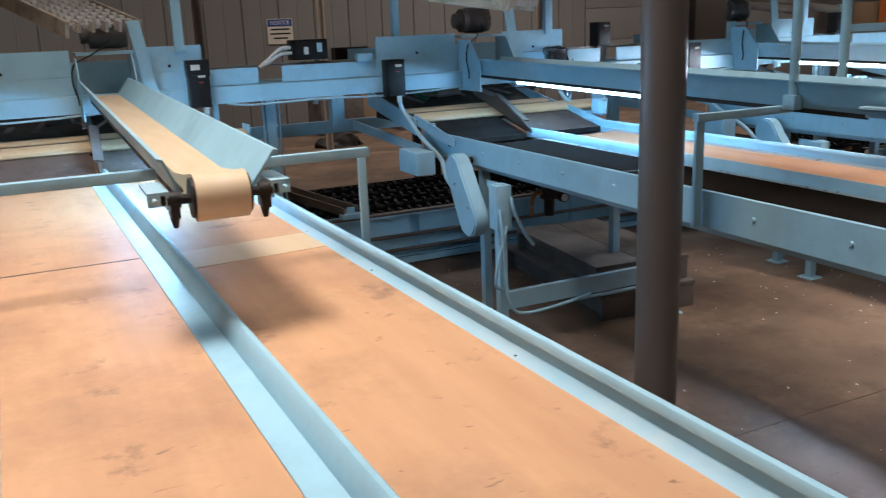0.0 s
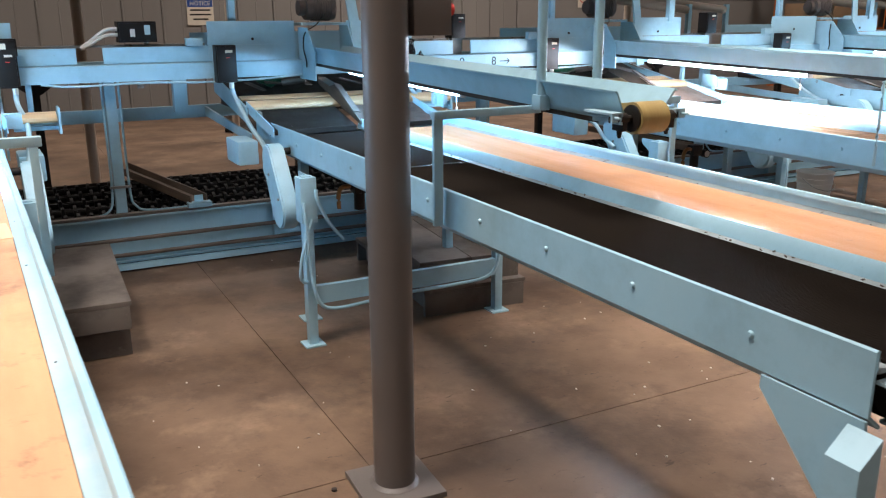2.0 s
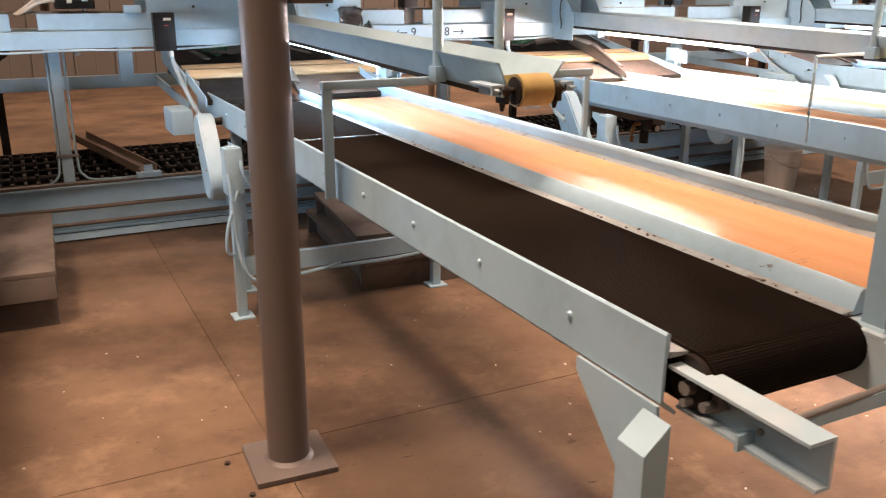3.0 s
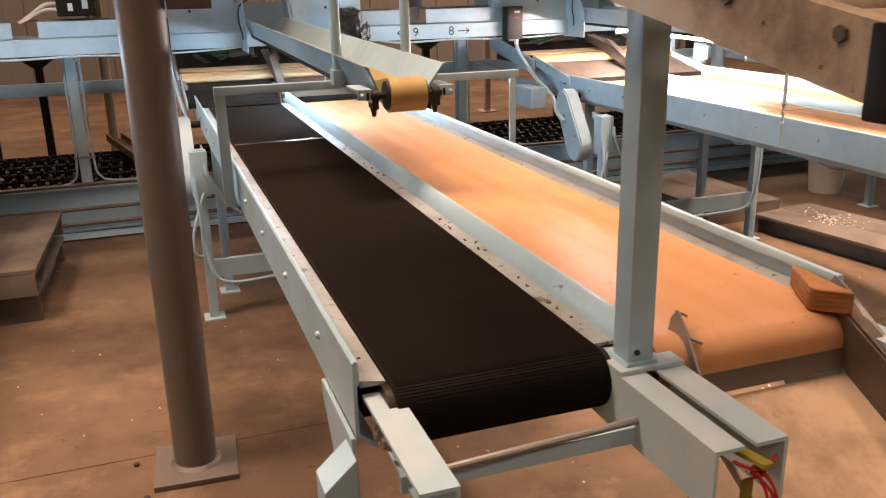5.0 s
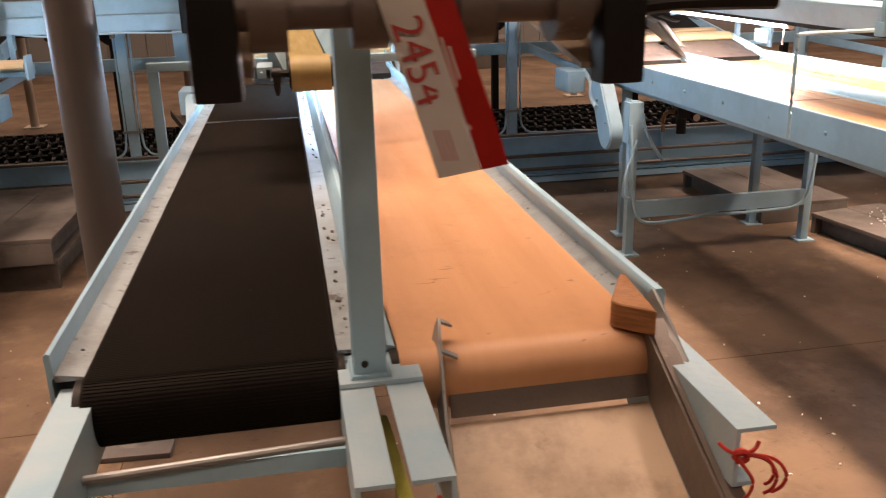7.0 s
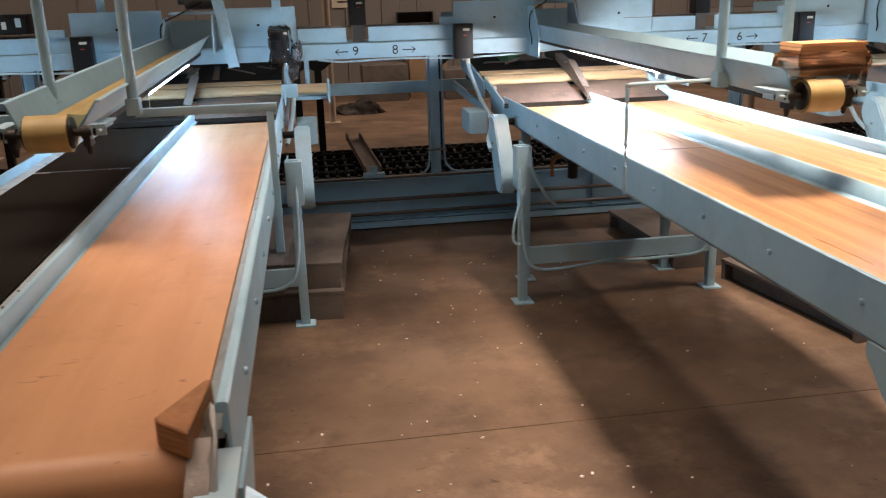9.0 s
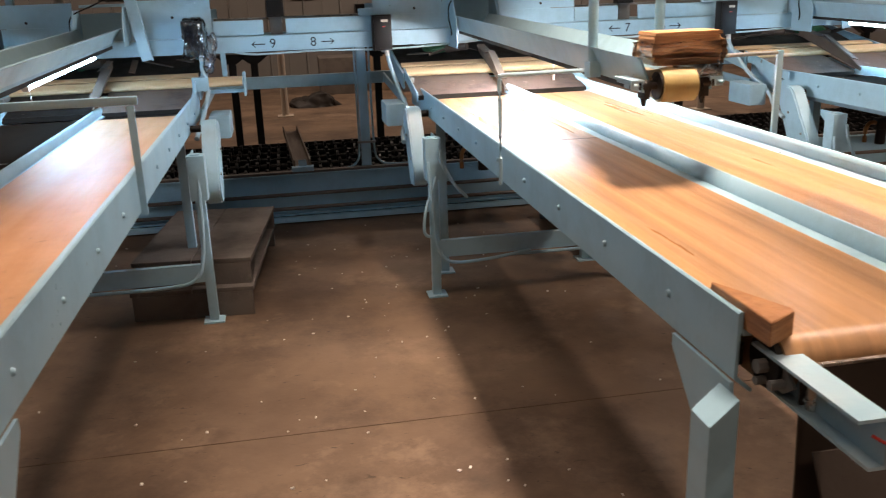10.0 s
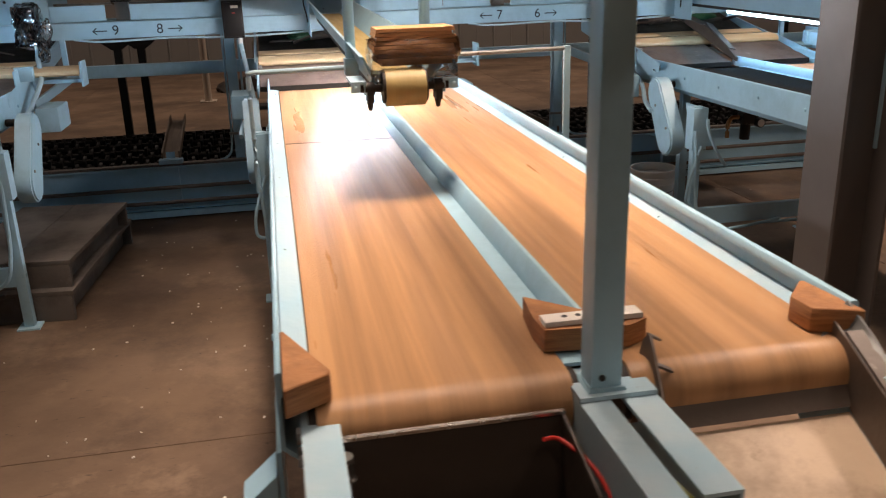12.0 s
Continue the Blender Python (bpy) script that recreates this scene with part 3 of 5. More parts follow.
# ---- overhead feed conveyors ----
def overhead(key, c, mat, tube=None):
    tube = tube or TUBE
    o = thing("overhead_conveyor", "narrow pale blue trough conveyor hung above a sorting table", "conveyor", (X0[key] + c, 0, 0), "overhead conveyors")
    YN, YF = 1.668, 4.46
    up = 0.045

    def slant(bm):
        for v in bm.verts:
            v.co.z += up * (v.co.y - YN) / (YF - YN)
        return bm
    part("side_plate", slant(prism(B(), [(-0.062, 1.250), (-0.100, 1.340), (-0.112, 1.343), (-0.111, 1.338), (-0.104, 1.335), (-0.067, 1.248)], YN, YF)), BLUE, o)
    part("side_plate", slant(prism(B(), [(0.062, 1.250), (0.062, 1.266), (0.118, 1.341), (0.129, 1.339), (0.127, 1.334), (0.120, 1.335), (0.067, 1.262), (0.067, 1.250)], YN, YF)), BLUE, o)
    out = [(1.655 + 0.048 * math.cos(a), 1.262 + 0.048 * math.sin(a)) for a in [math.pi / 2 + math.pi * k / 14 for k in range(15)]]
    out += [(1.70, 1.222), (1.80, 1.257), (4.30, 1.257), (4.325, 1.266), (4.30, 1.276), (1.90, 1.276), (1.76, 1.292)]
    part("belt", slant(prism(B(), out, -0.052, 0.052, "x")), mat, o)
    for u in (-0.066, 0.062):
        part("skirt", slant(box(B(), u, 1.80, 1.232, u + 0.004, YF, 1.2475)), DARK, o)
    part("cable", sweep(B(), [(0.10, 4.70, 1.58), (-0.02, 4.50, 1.51), (-0.118, 4.43, 1.46), (-0.135, 4.42, 1.38), (-0.122, 4.42, 1.31), (-0.118, 4.43, 1.27)], 0.004), BLACK, o, "loose black cable at the drive")
    part("under_tray", slant(box(B(), -0.060, 1.80, 1.248, 0.060, YF, 1.254)), DARK, o)
    part("roller", cyl(B(), (-0.058, 1.655, 1.262), (0.058, 1.655, 1.262), 0.040, 20), DARK, o)
    part("shaft", cyl(B(), (-0.135, 1.655, 1.262), (0.135, 1.655, 1.262), 0.010, 10), DARK, o)
    for s in (-1, 1):
        bm = box(B(), s * 0.090 - 0.009, 1.640, 1.226, s * 0.090 + 0.009, 1.69, 1.262, 0.004)
        cyl(bm, (s * 0.078, 1.655, 1.262), (s * 0.104, 1.655, 1.262), 0.017, 12)
        br = part("bearing_block", bm, DARK, o, "greasy bearing block")
        bm = prism(B(), [(s * 0.100, 1.246), (s * 0.100, 1.282), (s * 0.140, 1.282), (s * 0.140, 1.276), (s * 0.106, 1.276), (s * 0.106, 1.246)], 1.640, 1.775)
        cyl(bm, (s * 0.128, 1.615, 1.268), (s * 0.128, 1.77, 1.268), 0.004, 8)
        box(bm, s * 0.128 - 0.012, 1.640, 1.254, s * 0.128 + 0.012, 1.646, 1.2755)
        part("tensioner", bm, BLUE_WORN, o, "pale blue take-up bracket with a screw")
        bm = cyl(B(), (s * 0.090, 1.665, 1.204), (s * 0.090, 1.665, 1.226), 0.005, 10, 0.010)
        part("stop_lug", bm, DARK, br)
    mo = part("motor", cyl(B(), (-0.02, 4.72, 1.60), (0.16, 4.72, 1.60), 0.070, 20), MOTOR, o, "grimy ribbed electric motor")
    for k in range(8):
        part("fin", cyl(B(), (0.02 + 0.015 * k, 4.72, 1.60), (0.026 + 0.015 * k, 4.72, 1.60), 0.077, 20), MOTOR, mo)
    part("gear_end", cyl(B(), (-0.06, 4.72, 1.60), (-0.02, 4.72, 1.60), 0.045, 16), MOTOR, mo)
    part("motor_mount", box(B(), -0.10, 4.55, 1.50, 0.18, 4.82, 1.515), BLUE, o)
    part("head_plate", prism(B(), [(4.30, 1.20), (4.30, 1.36), (4.42, 1.49), (4.58, 1.49), (4.58, 1.20)], -0.112, -0.106, "x"), BLUE, o)
    part("head_plate", prism(B(), [(4.36, 1.29), (4.36, 1.38), (4.45, 1.50), (4.58, 1.50), (4.58, 1.29)], 0.146, 0.152, "x"), BLUE, o)
    bm = obox(B(), pose(0.205, 4.46, 1.43, 0, -9, 0), 0.055, 0.012, 0.46)
    obox(bm, pose(0.235, 4.475, 1.43, 0, -9, 0), 0.006, 0.04, 0.46)
    part("brace", bm, BLUE, o)
    for u in (-0.098, 0.132) if key != "A" else ():
        part("hanger", cyl(B(), (u, 2.07, 1.255), (u, 2.07, CEIL - 0.19), 0.0165, 12), BLUE, o)
        part("hanger_clip", box(B(), u - 0.02, 2.045, 1.25, u + 0.02, 2.095, 1.30, 0.003), BLUE, o)
    # lamp fixture under the trough
    lamp = thing("strip_light", "lit fluorescent strip light under the overhead trough", "strip light", (X0[key] + c, 0, 0), "strip lights")
    part("housing", slant(box(B(), -0.005, 2.82, 1.2415, 0.058, 4.20, 1.2465, 0.003)), BLACK, lamp)
    tb = part("tube", cyl(B(), (0.030, 2.86, 1.232), (0.030, 4.12, 1.252), 0.0085, 12), tube, lamp, "glowing white tube")
    part("cap", cyl(B(), (0.030, 2.835, 1.2315), (0.030, 2.86, 1.232), 0.012, 12), WHITE, lamp)
    part("pull_cord", cyl(cyl(B(), (0.030, 2.90, 1.175), (0.030, 2.90, 1.222), 0.0015, 6), (0.030, 2.90, 1.150), (0.030, 2.90, 1.176), 0.005, 8), WHITE, lamp)
    # portal that carries the trough
    pf = thing("portal_frame", "thin pale blue portal frame over a sorting table", "frame", (X0[key] if key != "A" else 0.440, 0, 0), "portal frames")
    hl, hr = c - 0.098, c + 0.145
    if key == "C":
        part("rod", sweep(B(), [(-0.040, 2.10, 0.90), (-0.040, 2.10, 1.10), (-0.040, 2.10, 1.255), (-0.034, 2.10, 1.266), (0.03, 2.10, 1.268), (hl + 0.02, 2.10, 1.270)], 0.007), HOSE, pf)
    else:
        part("bar", box(B(), -0.045, 2.095, 1.236, hl + 0.02, 2.125, 1.262, 0.003), BLUE, pf)
    if key == "C":
        part("rod", cyl(B(), (hr - 0.02, 2.112, 1.290), (W + 0.034, 2.112, 1.294), 0.007, 10), GALV, pf)
    else:
        part("bar", box(B(), hr - 0.02, 2.105, 1.236, W + 0.045, 2.130, 1.262, 0.003), BLUE, pf)
    if key != "C":
        part("upright", box(B(), -0.045, 2.10, 0.885, -0.012, 2.115, 1.2355, 0.003), BLUE, pf)
    part("upright", box(B(), W + 0.012, 2.105, 0.885, W + 0.034, 2.118, 1.302 if key == "C" else 1.2355, 0.003), BLUE, pf)


overhead("A", 0.55, CREAM_BELT)
overhead("B", 0.44, YELLOW_BELT)
overhead("C", 0.368, YELLOW_BELT, TUBE_NEW)
overhead("D", 0.44, YELLOW_BELT)
overhead("E", 0.44, CREAM_BELT)


# ---- the gantry that crosses behind the tables ----
def gantry():
    g = thing("sorting_gantry", "long pale blue steel gantry crossing behind the tables", "conveyor frame", (0, 4.52, 0))
    xa, xb = -3.0, 15.0
    part("front_beam", prism(B(), [(0, 1.222), (0, 1.306), (0.004, 1.310), (0.05, 1.310), (0.05, 1.304), (0.008, 1.304), (0.008, 1.228), (0.05, 1.228), (0.05, 1.222)], xa, xb, "x"), BLUE, g)
    for k, x in X0.items():
        for a, b in ((-0.20, 0.30 if k != "A" else 0.42), (0.62 if k != "A" else 0.72, 1.05)):
            part("panel", box(B(), x + a, 0.034, 1.402, x + b, 0.040, 1.528), BLUE, g)
            part("panel", box(B(), x + a, 0.030, 1.312, x + b, 0.036, 1.398), BLUE, g)
            part("bolt", cyl(B(), (x + (a + b) / 2, 0.030, 1.43), (x + (a + b) / 2, 0.034, 1.43), 0.008, 8), DARK, g)
        part("back_panel", box(B(), x - 0.2, 0.52, 1.24, x + 1.05, 0.526, 1.46), BLUE, g)
        part("upper_band", box(B(), x + 1.056, 0.036, 1.315, x + 1.34, 0.046, 1.398, 0.002), BLUE, g)
        part("upper_band", box(B(), x + 1.47, 0.036, 1.315, x + 2.022, 0.046, 1.398, 0.002), BLUE, g)
        part("top_rail", box(B(), x + 1.05, 0.16, 1.395, x + 2.03, 0.20, 1.408), GALV, g)
        part("clamp", box(B(), x + 1.90, 0.02, 1.398, x + 1.99, 0.06, 1.44, 0.004), BLUE, g)
        for u in (1.08,):
            part("drop_bracket", box(B(), x + u, 0.02, 1.03, x + u + 0.028, 0.045, 1.226, 0.003), BLUE, g)
        part("upright", box(B(), x + 0.92, 0.02, 1.50, x + 0.97, 0.06, 2.6, 0.004), BLUE, g)
        part("upright", box(B(), x - 0.06, 0.10, 1.50, x - 0.02, 0.14, 2.6, 0.004), BLUE, g)
    part("rear_beam", box(B(), xa, 0.60, 1.18, xb, 0.66, 1.30), BLUE, g)
    part("rear_rail", prism(B(), [(0.93, 0.905), (0.93, 0.985), (0.98, 0.985), (0.98, 0.978), (0.938, 0.978), (0.938, 0.912), (0.98, 0.912), (0.98, 0.905)], xa, xb, "x"), BLUE, g)
    for x in (-0.60, 1.95, 4.57, 6.80, 9.05, 11.3):
        p = part("post", box(B(), x - 0.032, 0.70, 0.01, x + 0.032, 0.764, 1.222, 0.005), BLUE, g)
        part("base_plate", box(B(), x - 0.06, 0.67, 0, x + 0.06, 0.80, 0.01), BLUE, p)
        part("conduit", sweep(B(), [(x + 0.055, 0.73, 1.20), (x + 0.055, 0.72, 0.9), (x + 0.058, 0.71, 0.50), (x + 0.085, 0.70, 0.40), (x + 0.18, 0.69, 0.365), (x + 0.55, 0.685, 0.36), (x + 0.75, 0.66, 0.31)], 0.0075), BLUE, p)
        part("conduit", sweep(B(), [(x - 0.045, 0.73, 1.20), (x - 0.045, 0.72, 0.9), (x - 0.048, 0.71, 0.50), (x - 0.08, 0.70, 0.38), (x - 0.20, 0.69, 0.35), (x - 0.5, 0.685, 0.34)], 0.0075), BLUE, p)
        part("conduit_clip", box(B(), x - 0.06, 0.69, 0.52, x + 0.07, 0.706, 0.535), GALV, p)
        part("hanger_post", box(B(), x - 0.62 + 0.97, 0.55, 0.985, x - 0.54 + 0.97, 0.62, 1.22), BLUE, g)
        part("conduit_box", box(box(B(), x - 0.13 + 0.20, 0.01, 1.182, x + 0.10, 0.03, 1.215, 0.003), x + 0.078, 0.008, 1.190, x + 0.092, 0.012, 1.207), GALV, g)
    # sagging cable under the front beam
    for x in (-0.4, 1.55, 3.78, 6.0, 8.2):
        part("cable", sweep(B(), [(x, 0.01, 1.22), (x + 0.15, 0.0, 1.205), (x + 0.5, 0.0, 1.212), (x + 0.85, -0.005, 1.203), (x + 1.2, 0.0, 1.212), (x + 1.45, 0.0, 1.228)], 0.006), HOSE, g)
    return g


GANTRY = gantry()


def marks(x, left, right):
    z = 1.262
    for text, dx, way in ((left, 0.0, -1), (right, 0.235, 1)):
        letters(text, 0.075, INK, "number", GANTRY, pose(x + dx, -0.0015, z, 90, 0, 0))
        bm = B()
        a = x + dx + way * 0.045
        b = a + way * 0.075
        box(bm, min(a, b), -0.002, z - 0.003, max(a, b), -0.0005, z + 0.003)
        for s in (-1, 1):
            obox(bm, Matrix.Translation((b - way * 0.010, -0.00125, z + s * 0.008)) @ Matrix.Rotation(way * s * 0.7, 4, "Y"), 0.028, 0.0015, 0.005)
        part("arrow", bm, INK, GANTRY, "hand-drawn black arrow")


marks(4.003, "9", "8")
marks(6.190, "7", "6")


def cross_belts():
    c = thing("cross_conveyor", "pale tan cross belts on rollers behind the ramps", "conveyor", (0, 0, 0))
    for k, (y, z, w) in enumerate(((4.325, 1.089, 0.105), (4.52, 1.104, 0.075))):
        for key, x in X0.items():
            a, b = x - 0.04, x + (1.20 if key in "AB" and k == 0 else 0.94)
            d = 0.041 if k == 0 else 0.018
            bm = prism(B(), [(y + 0.012, z - d), (y, z - d * 0.75), (y + 0.002, z - d * 0.4), (y + 0.014, z - 0.008), (y + 0.034, z), (y + w, z + 0.006), (y + w, z - 0.012), (y + 0.03, z - 0.016)], a, b, "x")
            part("belt", bm, SLAT, c)
            part("shaft", cyl(B(), (a, y + w + 0.018, z - 0.01), (b, y + w + 0.018, z - 0.01), 0.011, 8), DARK, c)
    for x in X0.values():
        part("under_frame", box(B(), x - 0.05, 4.36, 1.03, x + 0.95, 5.0, 1.066), DARK, c)
        for u in (-0.065, 0.955):
            part("side_frame", prism(B(), [(4.36, 0.98), (4.36, 1.07), (5.1, 1.20), (5.1, 1.10)], x + u, x + u + 0.012, "x"), BLUE, c)
            part("side_strut", prism(B(), [(4.30, 0.88), (4.30, 0.93), (5.42, 0.98), (5.42, 0.92)], x + u, x + u + 0.012, "x"), BLUE, c)
        part("end_bracket", box(box(B(), x + 1.205, 4.33, 0.99, x + 1.217, 4.46, 1.12, 0.003), x + 1.0, 4.36, 1.01, x + 1.204, 4.40, 1.03), BLUE, c)
    for key, x in X0.items():
        part("back_sheet", prism(B(), [(4.70, 1.07), (4.70, 1.078), (5.08, 1.185), (5.08, 1.175)], x - 0.04, x + 0.94, "x"), DARK, c)
        rnd = random.Random(key)
        for i in range(6):
            bm = obox(B(), pose(x + 0.10 + 0.15 * i, 4.74 + 0.04 * (i % 2), 1.150 + 0.010 * (i % 3), rnd.uniform(-12, 25), rnd.uniform(-22, 22), rnd.uniform(0, 180)), 0.17, 0.035, 0.006, 0.002)
            part("flap", bm, BROWN_STEEL, c, "brown stained steel flap")
        part("tube_roll", cyl(B(), (x + 0.28, 4.78, 1.165), (x + 0.40, 4.70, 1.185), 0.022, 14), BROWN_STEEL, c)
        if key in "BCD":
            bm = B()
            bmesh.ops.create_icosphere(bm, subdivisions=3, radius=0.07, matrix=Matrix.Translation((x + (0.68 if key == "D" else 0.24), 4.86, 1.17)) @ Matrix.Diagonal((1.5, 0.8, 0.45, 1)))
            for v in bm.verts:
                v.co += 0.030 * noise.noise_vector(v.co * 16) + 0.010 * noise.noise_vector(v.co * 50)
            part("curtain", bm, GREEN, c, "crumpled dark green sheet")


cross_belts()


def control_box(x, z0, z1, w, label, y=4.445, depth=0.07, hose=None, lens=True):
    b = thing("control_box", label, "control box", (x, y, z0), "control boxes")
    h = z1 - z0
    part("case", box(B(), 0, 0, 0, w, depth, h, 0.004), BLACK, b)
    part("cover", box(B(), 0.006, -0.008, 0.008, w - 0.006, -0.0005, h - 0.008, 0.003), BLACK, b)
    if lens:
        part("display", box(B(), w * 0.45, -0.0105, h * 0.80, w * 0.8, -0.0085, h * 0.87), SIGN_CREAM, b, "small yellow label")
        part("indicator", box(B(), w * 0.48, -0.0105, h * 0.66, w * 0.66, -0.0085, h * 0.685), RED, b, "red indicator")
    part("gland", cyl(B(), (w * 0.75, depth * 0.5, -0.035), (w * 0.75, depth * 0.5, 0.0), 0.014, 10), WHITE, b)
    if hose:
        h_ = solid("hose", sweep(B(), [(0, 0, 0)] + hose, 0.0125, 10), HOSE, "pale blue flexible conduit hanging from a control box", "conduit", "hoses")
        h_.location = (x + w * 0.75, y + depth * 0.5, z0 - 0.03)
    return b


def box_pair(key, ul, ur, wrapped=False, both=True):
    x = X0[key]
    control_box(x + ul, 1.200, 1.402, 0.112, "black control box clamped to the gantry beam", hose=[(0.01, -0.03, -0.06), (0.035, -0.20, -0.19), (0.05, -0.42, -0.29), (-0.005, -0.60, -0.36), (-0.02, -0.72, -0.40)])
    if both:
        control_box(x + ur, 1.215, 1.405, 0.105, "black control box with a hose to the chain drive", lens=not wrapped, hose=[(0.0, -0.03, -0.05), (0.03, -0.16, -0.15), (0.01, -0.40, -0.27), (-0.015, -0.60, -0.35)])


box_pair("A", -0.20, 0.955)
box_pair("B", -0.187, 0.90, True)
box_pair("C", -0.216, 0.93, both=False)
box_pair("D", -0.21, 0.93, both=False)
box_pair("E", -0.21, 0.93, both=False)
b = control_box(X0["A"] + 0.95, 1.37, 1.455, 0.115, "small black meter box above a control box", y=4.44, lens=False)
part("display", box(B(), 0.02, -0.0105, 0.035, 0.065, -0.0085, 0.062), SIGN_CREAM, b, "pale display")
b = control_box(1.965, 1.42, 1.53, 0.20, "wide black drive unit standing on the gantry", y=4.66, depth=0.12, lens=False)
part("display", box(B(), 0.135, -0.0105, 0.04, 0.165, -0.0085, 0.09), HOSE, b, "pale blue display")
part("name_plate", box(B(), 0.06, -0.0105, 0.03, 0.085, -0.0085, 0.07), WHITE, b)
part("cables", sweep(sweep(B(), [(0.0, 0.05, 0.07), (-0.06, 0.04, 0.065), (-0.14, 0.02, 0.01), (-0.20, 0.0, -0.03)], 0.011), [(0.0, 0.03, 0.04), (-0.07, 0.02, 0.035), (-0.15, 0.0, -0.01), (-0.19, 0.0, -0.03)], 0.009), WHITE, b, "pale grey cables")
for k in "BCDE":
    b = control_box(X0[k] + 1.365, 1.41, 1.56, 0.10, "black drive unit standing on the gantry", y=4.62, depth=0.09)
    part("stand", box(B(), 0.015, 0.02, -0.10, 0.085, 0.06, 0.0), GALV, b)

# clear film wrapped round one of the boxes
bm = box(B(), X0["B"] + 0.890, 4.425, 1.205, X0["B"] + 1.015, 4.525, 1.415)
bmesh.ops.subdivide_edges(bm, edges=list(bm.edges), cuts=9, use_grid_fill=True)
tail = bmesh.ops.create_icosphere(bm, subdivisions=4, radius=1, matrix=Matrix.Translation((X0["B"] + 1.035, 4.45, 1.235)) @ Matrix.Rotation(0.22, 4, "Y") @ Matrix.Diagonal((0.034, 0.03, 0.120, 1)))
for v in bm.verts:
    v.co += 0.020 * noise.noise_vector(v.co * 22) + 0.010 * noise.noise_vector(v.co * 60)
ob = solid("plastic_wrap", bm, FILM, "crumpled clear plastic film wrapped round a control box", "plastic film")
for p in ob.data.polygons:
    p.use_smooth = False


# ---- low roller bed behind the tables ----
def roller_bed():
    r = thing("roller_bed", "low pale blue bed of dark toothed rollers", "roller conveyor", (0, 5.2, 0))
    part("front_channel", prism(B(), [(0.0, 0.055), (0.0, 0.335), (-0.05, 0.335), (-0.05, 0.345), (0.008, 0.345), (0.008, 0.06), (-0.05, 0.065), (-0.05, 0.055)], -4, 15, "x"), BLUE, r)
    part("top_bar", box(B(), -4, -0.03, 0.346, 15, 0.02, 0.362), BROWN_STEEL, r)
    part("foot_rail", box(B(), -4, -0.075, 0.012, 15, -0.045, 0.05), BLUE, r)
    part("back_channel", box(B(), -4, 1.24, 0.04, 15, 1.25, 0.345), DARK, r)
    part("pan", box(B(), -4, 0.01, 0.02, 15, 1.24, 0.20), ROLLER, r)
    for x in (-0.1, 0.9, 2.9, 4.15, 5.7, 7.6, 9.5):
        part("stiffener", box(B(), x, -0.04, 0.066, x + 0.012, -0.001, 0.334), BLUE, r)
    for z, y, m in ((0.215, -0.09, BROWN_STEEL), (0.115, -0.085, BROWN_STEEL)):
        part("pipe", cyl(B(), (-4, y, z), (15, y, z), 0.0135, 10), m, r)
    seg = 8
    for row in range(5):
        y, z = 0.13 + 0.255 * row, 0.318
        verts, faces = [], []
        n = 0
        x = -2.0
        i = 0
        while x < 9.5:
            for dx, rad in ((0.0, 0.022), (0.012, 0.022), (0.014, 0.044), (0.034, 0.044), (0.036, 0.022)):
                for k in range(seg):
                    a = 2 * math.pi * (k + 0.5 * (i % 2)) / seg
                    rr = rad * (1.12 if k % 2 else 0.9) if rad > 0.04 else rad
                    verts.append((x + dx, y + rr * math.cos(a), z + rr * math.sin(a)))
                if n:
                    for k in range(seg):
                        faces.append(((n - 1) * seg + k, (n - 1) * seg + (k + 1) % seg, n * seg + (k + 1) % seg, n * seg + k))
                n += 1
            x += 0.075
            i += 1
        me = bpy.data.meshes.new("toothed_roller")
        me.from_pydata(verts, [], faces)
        me.materials.append(ROLLER)
        o = new("toothed_roller", me)
        o.parent = r
    return r


roller_bed()


def timber(x, tilt):
    t = thing("steel_skid", "brown steel channel lying across the roller bed", "channel", (x, 5.2, 0.38), "skids")
    bm = prism(B(), [(-0.06, 0.0), (-0.06, 0.055), (-0.05, 0.055), (-0.05, 0.01), (0.05, 0.01), (0.05, 0.055), (0.06, 0.055), (0.06, 0.0)], 0.0, 1.30)
    o = part("channel", bm, OLD_WOOD, t)
    part("end_shoe", box(box(B(), -0.075, -0.05, -0.018, 0.075, 0.02, 0.012, 0.003), -0.028, -0.005, 0.012, 0.028, 0.0, 0.055), BLUE, t)
    o.rotation_euler = (radians(2.0), 0, radians(tilt))
    return t


timber(2.42, 14)
timber(4.12, 3)
timber(6.75, 8)
timber(0.35, 8)

# frames and clutter standing behind the bed
for x, y in ((1.20, 6.9), (1.60, 6.9), (3.62, 6.8), (3.80, 6.8), (4.85, 6.9), (6.2, 6.9), (7.7, 6.9), (9.6, 6.9), (-0.2, 6.9)):
    st = thing("rear_stand", "thin dark steel stand behind the roller bed", "stand", (x, y, 0), "rear stands")
    part("leg", box(B(), -0.03, -0.03, 0.012, 0.03, 0.03, 0.98, 0.003), DARK, st)
    part("foot", box(B(), -0.10, -0.08, 0.0, 0.10, 0.08, 0.012), DARK, st)
    part("head", prism(B(), [(-0.12, 1.06), (0.12, 1.06), (0.12, 1.04), (0.04, 0.98), (-0.04, 0.98), (-0.12, 1.04)], -0.05, 0.05), DARK, st)
rr = solid("rear_rail", box(B(), -3, 6.88, 1.06, 13, 6.94, 1.13, 0.004), DARK, "dark steel rail on thin stands", "rail")


